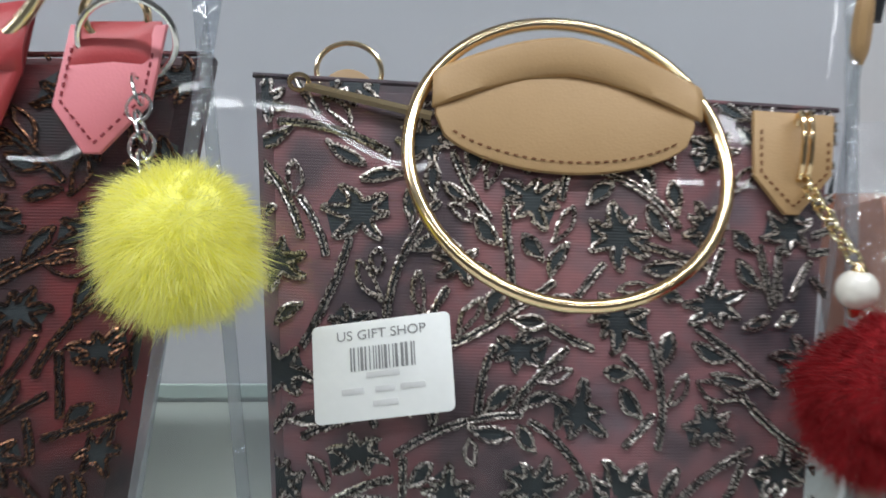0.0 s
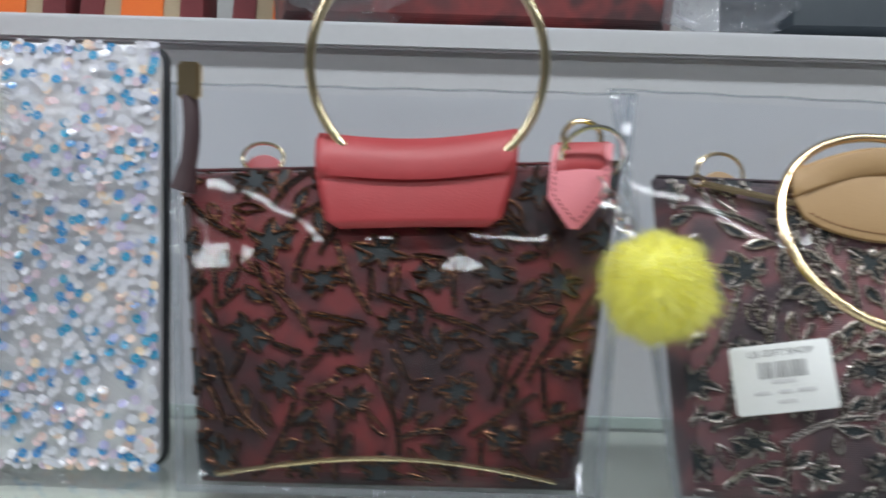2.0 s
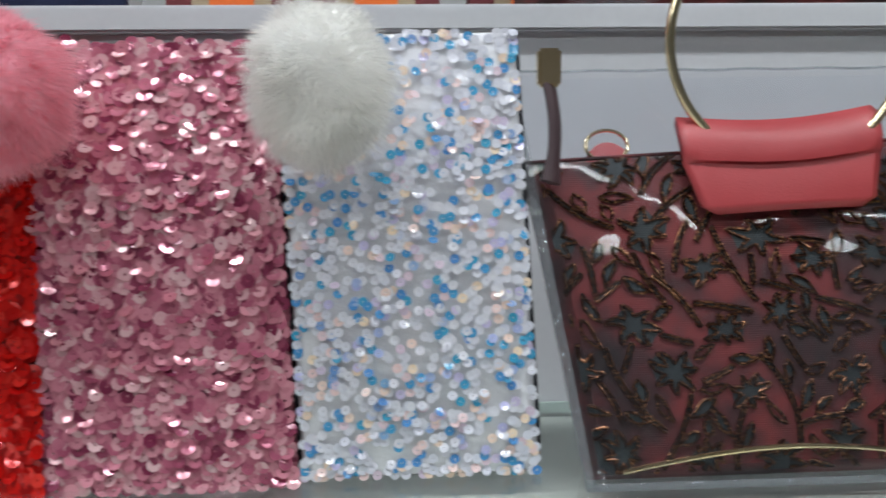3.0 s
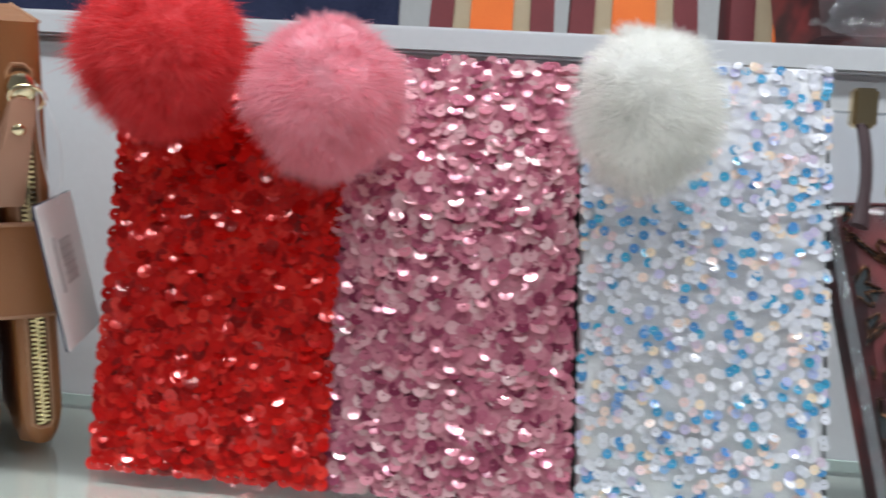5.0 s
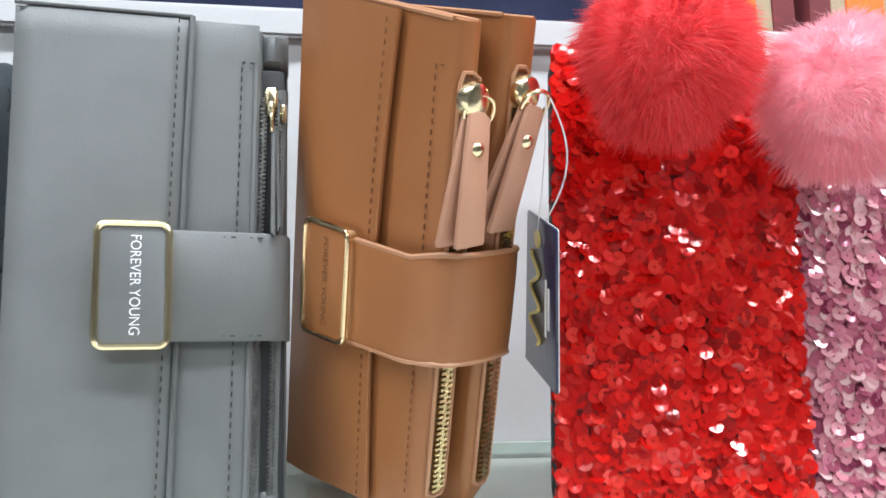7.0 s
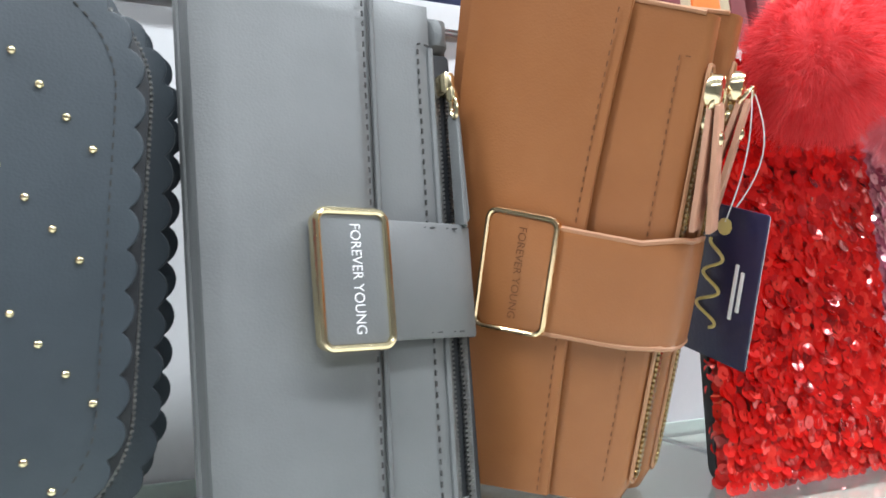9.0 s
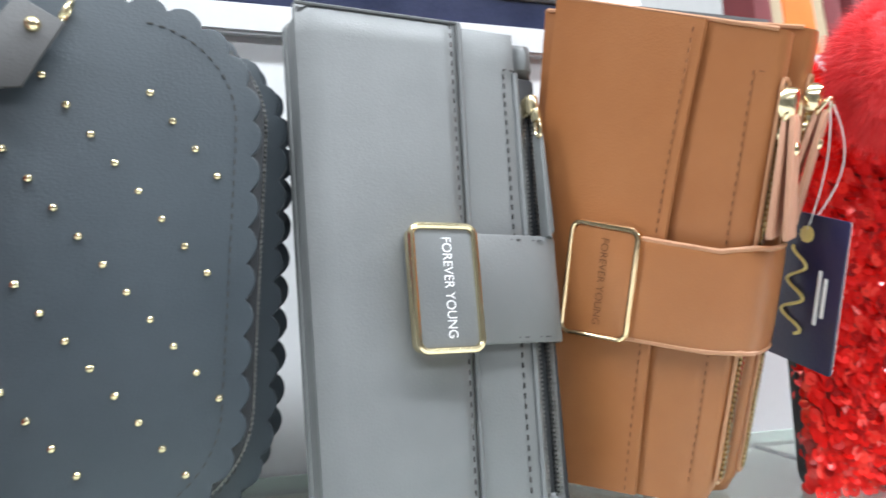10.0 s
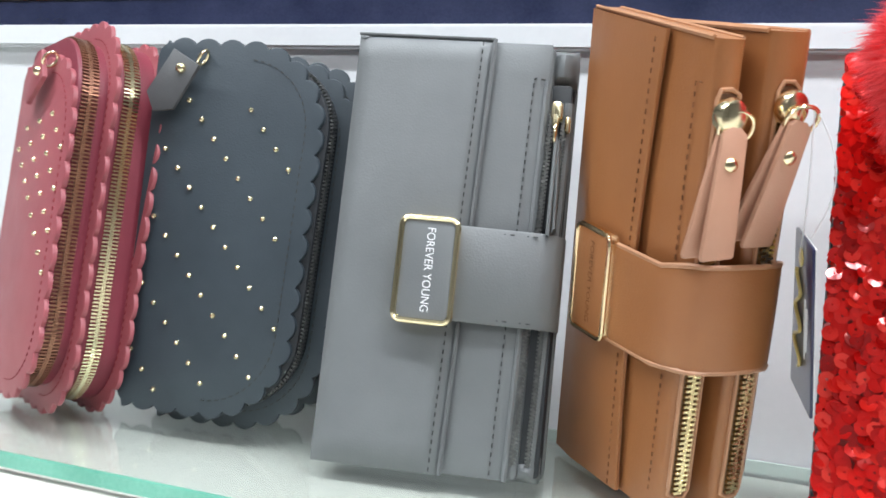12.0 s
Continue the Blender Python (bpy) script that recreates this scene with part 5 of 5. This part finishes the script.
def wine_bag():
    g = thing("clear_bag", "clear plastic bag holding a wine red brocade pouch, ring handle raised", "bag", "clear plastic bags")
    p = Patch((-0.249, 0.247, 0.127), (-0.046, 0.252, 0.137), (-0.228, 0.212, FLOOR + 0.001), (-0.068, 0.213, FLOOR + 0.001), 0.007)
    w, h = p.w, p.h
    pouch = part("pouch", panel(bmesh.new(), p, 0, 0, w, h, -0.018, -0.001, 30, 24), WINE, g, "wine red brocade pouch")
    brocade(pouch, p, 0.003, 0.003, w - 0.003, h - 0.003, -0.001, COPPER_CORD, 22)
    bm = bmesh.new()
    tube(bm, [p.p(w * k / 30, h - 0.0008, -0.006) for k in range(31)], 0.0009, 8)
    part("top_piping", bm, WINE, pouch)
    bm = bmesh.new()
    tube(bm, [p.p(0.012 + (w - 0.026) * k / 30, 0.0045 + 0.008 * math.sin(math.pi * k / 30), 0.004) for k in range(31)], 0.0011, 8)
    part("bottom_piping", bm, GOLD, pouch, "gold piping along the base")
    # coral handle flap, folded over the ring
    fx0, fx1 = 0.0575, 0.1365
    top_z, mid_z, low_z = h + 0.013, h - 0.010, h - 0.0335
    bm = bmesh.new()
    prof = [(low_z, 0.0035, 0.010), (low_z + 0.004, 0.0048, 0.004), (mid_z, 0.005, 0.0), (mid_z + 0.002, 0.007, 0.0), (mid_z + 0.007, 0.0095, 0.0), (top_z - 0.005, 0.0085, 0.0), (top_z, 0.004, 0.001), (top_z - 0.001, -0.002, 0.002), (mid_z, -0.001, 0.002)]
    rings = []
    for z, d, cut in prof:
        row = []
        for k in range(25):
            s = k / 24
            sag = -0.0045 * math.sin(math.pi * s) * (1 if z > mid_z + 0.001 else 0)
            row.append(bm.verts.new(p.p(fx0 + cut + (fx1 - fx0 - 2 * cut) * s, z + sag, d + 0.002 * math.sin(math.pi * s))))
        rings.append(row)
    for a, b in zip(rings, rings[1:]):
        for k in range(24):
            bm.faces.new((a[k], a[k + 1], b[k + 1], b[k]))
    part("handle_flap", bm, CORAL, g, "coral red leather handle flap").modifiers.new("thickness", "SOLIDIFY").thickness = 0.0016
    handle_ring(g, (-0.137, 0.244, 0.1745), 0.0515, 2, PALE_GOLD)
    t = corner_tab(g, p, 0.161, 0.125, 0.024, 0.038, 0.013, PINK_L, THREAD_R)
    part("tab_fold", panel(bmesh.new(), p, 0.1505, 0.131, 0.1715, 0.145, 0.0132, 0.0165, 8, 6), CORAL, t)
    a = p.p(0.161, 0.147, 0.016)
    part("loop_ring", tube(bmesh.new(), circle(a + Vector((-0.001, 0, -0.001)), Vector((0.0085, 0.002, 0)), Vector((0, 0, 0.0075)), 36), 0.0012, 8, True), GOLD, t, "gold ring")
    part("split_ring", tube(bmesh.new(), circle(a + Vector((0.003, -0.004, -0.008)), Vector((0.0135, 0.0, 0.001)), Vector((0, -0.004, 0.0115)), 40), 0.001, 8, True), STEEL, t, "thin silver split ring")
    bm = bmesh.new()
    chain(bm, a + Vector((0.006, -0.007, -0.019)), (-0.0535, 0.2, 0.101), 5)
    part("chain", bm, STEEL, t)
    out2 = [(0.034 + 0.010 * math.cos(radians(k * 12)), h - 0.006 + 0.014 * math.sin(radians(k * 12))) for k in range(16)]
    part("back_tab", slab(bmesh.new(), p, out2, -0.012, -0.010, 0.0006), CORAL, g, "rounded coral tab")
    part("back_ring", tube(bmesh.new(), circle(p.p(0.034, h + 0.006, -0.010), Vector((0.0095, 0, 0)), Vector((0, 0.002, 0.007)), 30), 0.0009, 8, True), PALE_GOLD, g)
    bm = bmesh.new()
    tube(bm, [Vector((-0.2405 + 0.002 * math.sin(k * 0.5), 0.243 - 0.001 * k, 0.158 - 0.006 * k)) for k in range(8)], [0.004] * 6 + [0.005, 0.006], 8, flat=0.5)
    strap = part("strap", bm, DARK_STRAP, g, "dark wrist strap")
    part("strap_cap", block(bmesh.new(), -0.2455, 0.240, 0.156, -0.2355, 0.246, 0.172, 0.0012), GOLD, strap, "gold strap cap")
    pc = Patch((-0.257, 0.262, 0.165), (-0.041, 0.262, 0.166), (-0.233, 0.205, FLOOR), (-0.061, 0.205, FLOOR))
    clear_bag(g, pc, 0.03)
    pom("pom_pom", (-0.0450, 0.197, 0.0855), 0.021, YELLOW_FUR, "bright yellow fur pom-pom hanging from a clear bag", seed=9, strands=15000, squash=(1, 0.9, 1), length=0.36)


wine_bag()


def copper_bag():
    g = thing("clear_bag", "crinkled clear bag with copper satin pouch inside", "bag", "clear plastic bags")
    p = Patch((0.185, 0.272, 0.100), (0.33, 0.265, 0.108), (0.180, 0.226, FLOOR + 0.004), (0.33, 0.215, FLOOR + 0.004), 0.008)
    part("pouch", panel(bmesh.new(), p, 0, 0, p.w, p.h, -0.03, 0, 16, 14), COPPER_FILM, g, "copper satin pouch")
    part("base_piping", tube(bmesh.new(), [p.p(p.w * k / 20, 0.012, 0.003) for k in range(21)], 0.0014, 8), CAMEL, g)
    q = Patch((0.176, 0.282, 0.118), (0.34, 0.275, 0.125), (0.172, 0.216, FLOOR), (0.34, 0.205, FLOOR))
    bm = bmesh.new()
    grid = []
    for j in range(25):
        row = []
        for i in range(25):
            n3 = noise.noise(Vector((i * 0.42, j * 0.42, 2))) + 0.6 * abs(noise.noise(Vector((i * 0.9, j * 0.8, 7))))
            row.append(bm.verts.new(q.p(q.w * i / 24, q.h * j / 24, 0.004 + 0.006 * n3)))
        grid.append(row)
    for j in range(24):
        for i in range(24):
            bm.faces.new((grid[j][i], grid[j][i + 1], grid[j + 1][i + 1], grid[j + 1][i]))
    part("crinkled_sleeve", bm, CRINKLE, g, "crinkled clear plastic sleeve")
    bm = bmesh.new()
    tube(bm, [Vector((0.176 + 0.0006 * k, 0.258, 0.155 + 0.006 * k)) for k in range(9)], 0.0042, 8, flat=0.5)
    s = part("strap", bm, BLACK_D, g, "upright black strap")
    part("strap_cap", tube(bmesh.new(), [Vector((0.168, 0.252, 0.140 + 0.004 * k)) for k in range(7)], [0.003, 0.005, 0.0055, 0.0055, 0.0055, 0.005, 0.003], 8, flat=0.6), CAMEL, s, "camel strap end")
    tube_pts = [Vector((0.168, 0.252, 0.150 - 0.012 * k)) for k in range(12)]
    part("strap_tail", tube(bmesh.new(), tube_pts, 0.003, 8, flat=0.5), PVC_EDGE, s)


copper_bag()

# ---- things on the step above ----
UP = LIP + 0.0012


def striped_purse(cx, y, wd, ht):
    g = thing("striped_purse", "woven purse with orange, tan and maroon stripes", "purse", "striped purses")
    bands = [(-1.0, -0.62, WEAVE_RED), (-0.62, -0.34, WEAVE_TAN), (-0.34, 0.34, WEAVE_ORANGE), (0.34, 0.62, WEAVE_TAN), (0.62, 1.0, WEAVE_RED)]
    for a, b, m in bands:
        p = Patch((cx + wd * a * 0.9, y + 0.02, UP + ht), (cx + wd * b * 0.9, y + 0.02, UP + ht), (cx + wd * a, y, UP), (cx + wd * b, y, UP))
        part("stripe", slab(bmesh.new(), p, rrect(0, 0, p.w, p.h, 0.0008, 2), -0.03, 0.0 if m is not WEAVE_TAN else -0.0012, 0.0006), m, g)
    part("tab", tube(bmesh.new(), [Vector((cx + wd * 0.6, y - 0.003, UP + ht * 0.5 + 0.004 * math.sin(k))) + Vector((0, 0, 0.002 * k)) for k in range(5)], 0.0012, 6), GOLD, g)


for cx in (-0.400, -0.316, -0.223):
    striped_purse(cx, 0.385, 0.038, 0.12)
tray = thing("display_tray", "glossy navy display tray on the step above", "tray")
bm = block(bmesh.new(), -1.6, 0.362, UP, -0.452, 0.368, UP + 0.024, 0.001)
part("front_wall", bm, NAVY_BOX, tray)
part("base", block(bmesh.new(), -1.6, 0.3685, UP, -0.452, 0.60, UP + 0.004, 0.0008), NAVY_BOX, tray)
part("rail", block(bmesh.new(), -1.6, 0.3605, UP + 0.0245, -0.452, 0.3695, UP + 0.0275, 0.0008), GREY_TAB, tray, "dull grey top rail")


def soft_pack(cx, y, wd, ht, m, label, name="packet", cat="packet"):
    g = thing(name, label, cat, "packets in the tray")
    p = Patch((cx - wd, y + 0.02, UP + 0.005 + ht), (cx + wd, y + 0.02, UP + 0.005 + ht), (cx - wd, y, UP + 0.005), (cx + wd, y, UP + 0.005), 0.006)
    part("body", panel(bmesh.new(), p, 0, 0, p.w, p.h, -0.02, 0, 8, 8), m, g)
    part("header", slab(bmesh.new(), p, rrect(0, p.h - 0.012, p.w, p.h + 0.01, 0.001, 2), -0.006, -0.002, 0.0005), CREAM, g)


for k, (cx, m) in enumerate(((-1.15, RED_FELT), (-1.06, PAPER), (-0.98, CREAM), (-0.90, CREAM), (-0.82, COPPER_FILM), (-0.74, CREAM), (-0.66, PAPER), (-0.585, WEAVE_ORANGE), (-0.51, PAPER))):
    soft_pack(cx, 0.42 + 0.012 * (k % 3), 0.034, 0.10, m, "small pale packet standing in the navy tray" if m in (PAPER, CREAM) else "small coloured packet standing in the navy tray")


def rainbow_purse(cx, y):
    g = thing("rainbow_purse", "round blue purse with red and cream arches", "purse", "rainbow purses")
    for r, m, d in ((0.047, BLUE_FELT, 0.0), (0.034, RED_FELT, -0.003), (0.022, CREAM, -0.005)):
        bm = bmesh.new()
        p = Patch((cx - 0.05, y + d, UP + 0.1), (cx + 0.05, y + d, UP + 0.1), (cx - 0.05, y + d, UP), (cx + 0.05, y + d, UP))
        pts = [(0.05 + r * math.cos(radians(a)), 0.002 + r * 1.1 * math.sin(radians(a))) for a in range(0, 181, 9)]
        slab(bm, p, pts, -0.02, 0.0, 0.002)
        part("arch", bm, m, g)


for cx in (-0.150, -0.045):
    rainbow_purse(cx, 0.46)
g = thing("dark_bag", "dark maroon bag lying on the step above", "bag")
p = Patch((-0.245, 0.37, UP + 0.09), (0.018, 0.37, UP + 0.09), (-0.235, 0.352, UP), (0.006, 0.352, UP), 0.004)
part("body", panel(bmesh.new(), p, 0, 0, p.w, p.h, -0.06, 0, 16, 10), WINE, g)
part("flap", panel(bmesh.new(), p, 0.01, p.h * 0.35, p.w - 0.01, p.h, 0.0, 0.003, 12, 6), WINE, g)
g = thing("black_bag", "black bag lying on the step above", "bag")
p = Patch((0.05, 0.375, UP + 0.09), (0.4, 0.375, UP + 0.09), (0.045, 0.352, UP), (0.4, 0.352, UP), 0.004)
part("body", panel(bmesh.new(), p, 0, 0, p.w, p.h, -0.06, 0, 16, 10), BLACK_L, g)
part("flap", panel(bmesh.new(), p, 0.01, p.h * 0.35, p.w - 0.01, p.h, 0.0, 0.003, 12, 6), BLACK_L, g)
for cx in (-0.185, 0.03):
    g = thing("plastic_wrap", "crumpled clear plastic wrapping on the step above", "wrapping", "wrappings")
    bm = bmesh.new()
    bmesh.ops.create_icosphere(bm, subdivisions=4, radius=1)
    for v in bm.verts:
        q = v.co.copy()
        k = 1 + 0.35 * noise.noise(q * 2.5 + Vector((cx * 30, 0, 0))) + 0.2 * abs(noise.noise(q * 6))
        v.co = Vector((cx + q.x * 0.034 * k, 0.356 + q.y * 0.012 * k, UP + 0.021 + q.z * 0.02 * min(k, 1.04)))
    part("film", bm, CRINKLE, g)
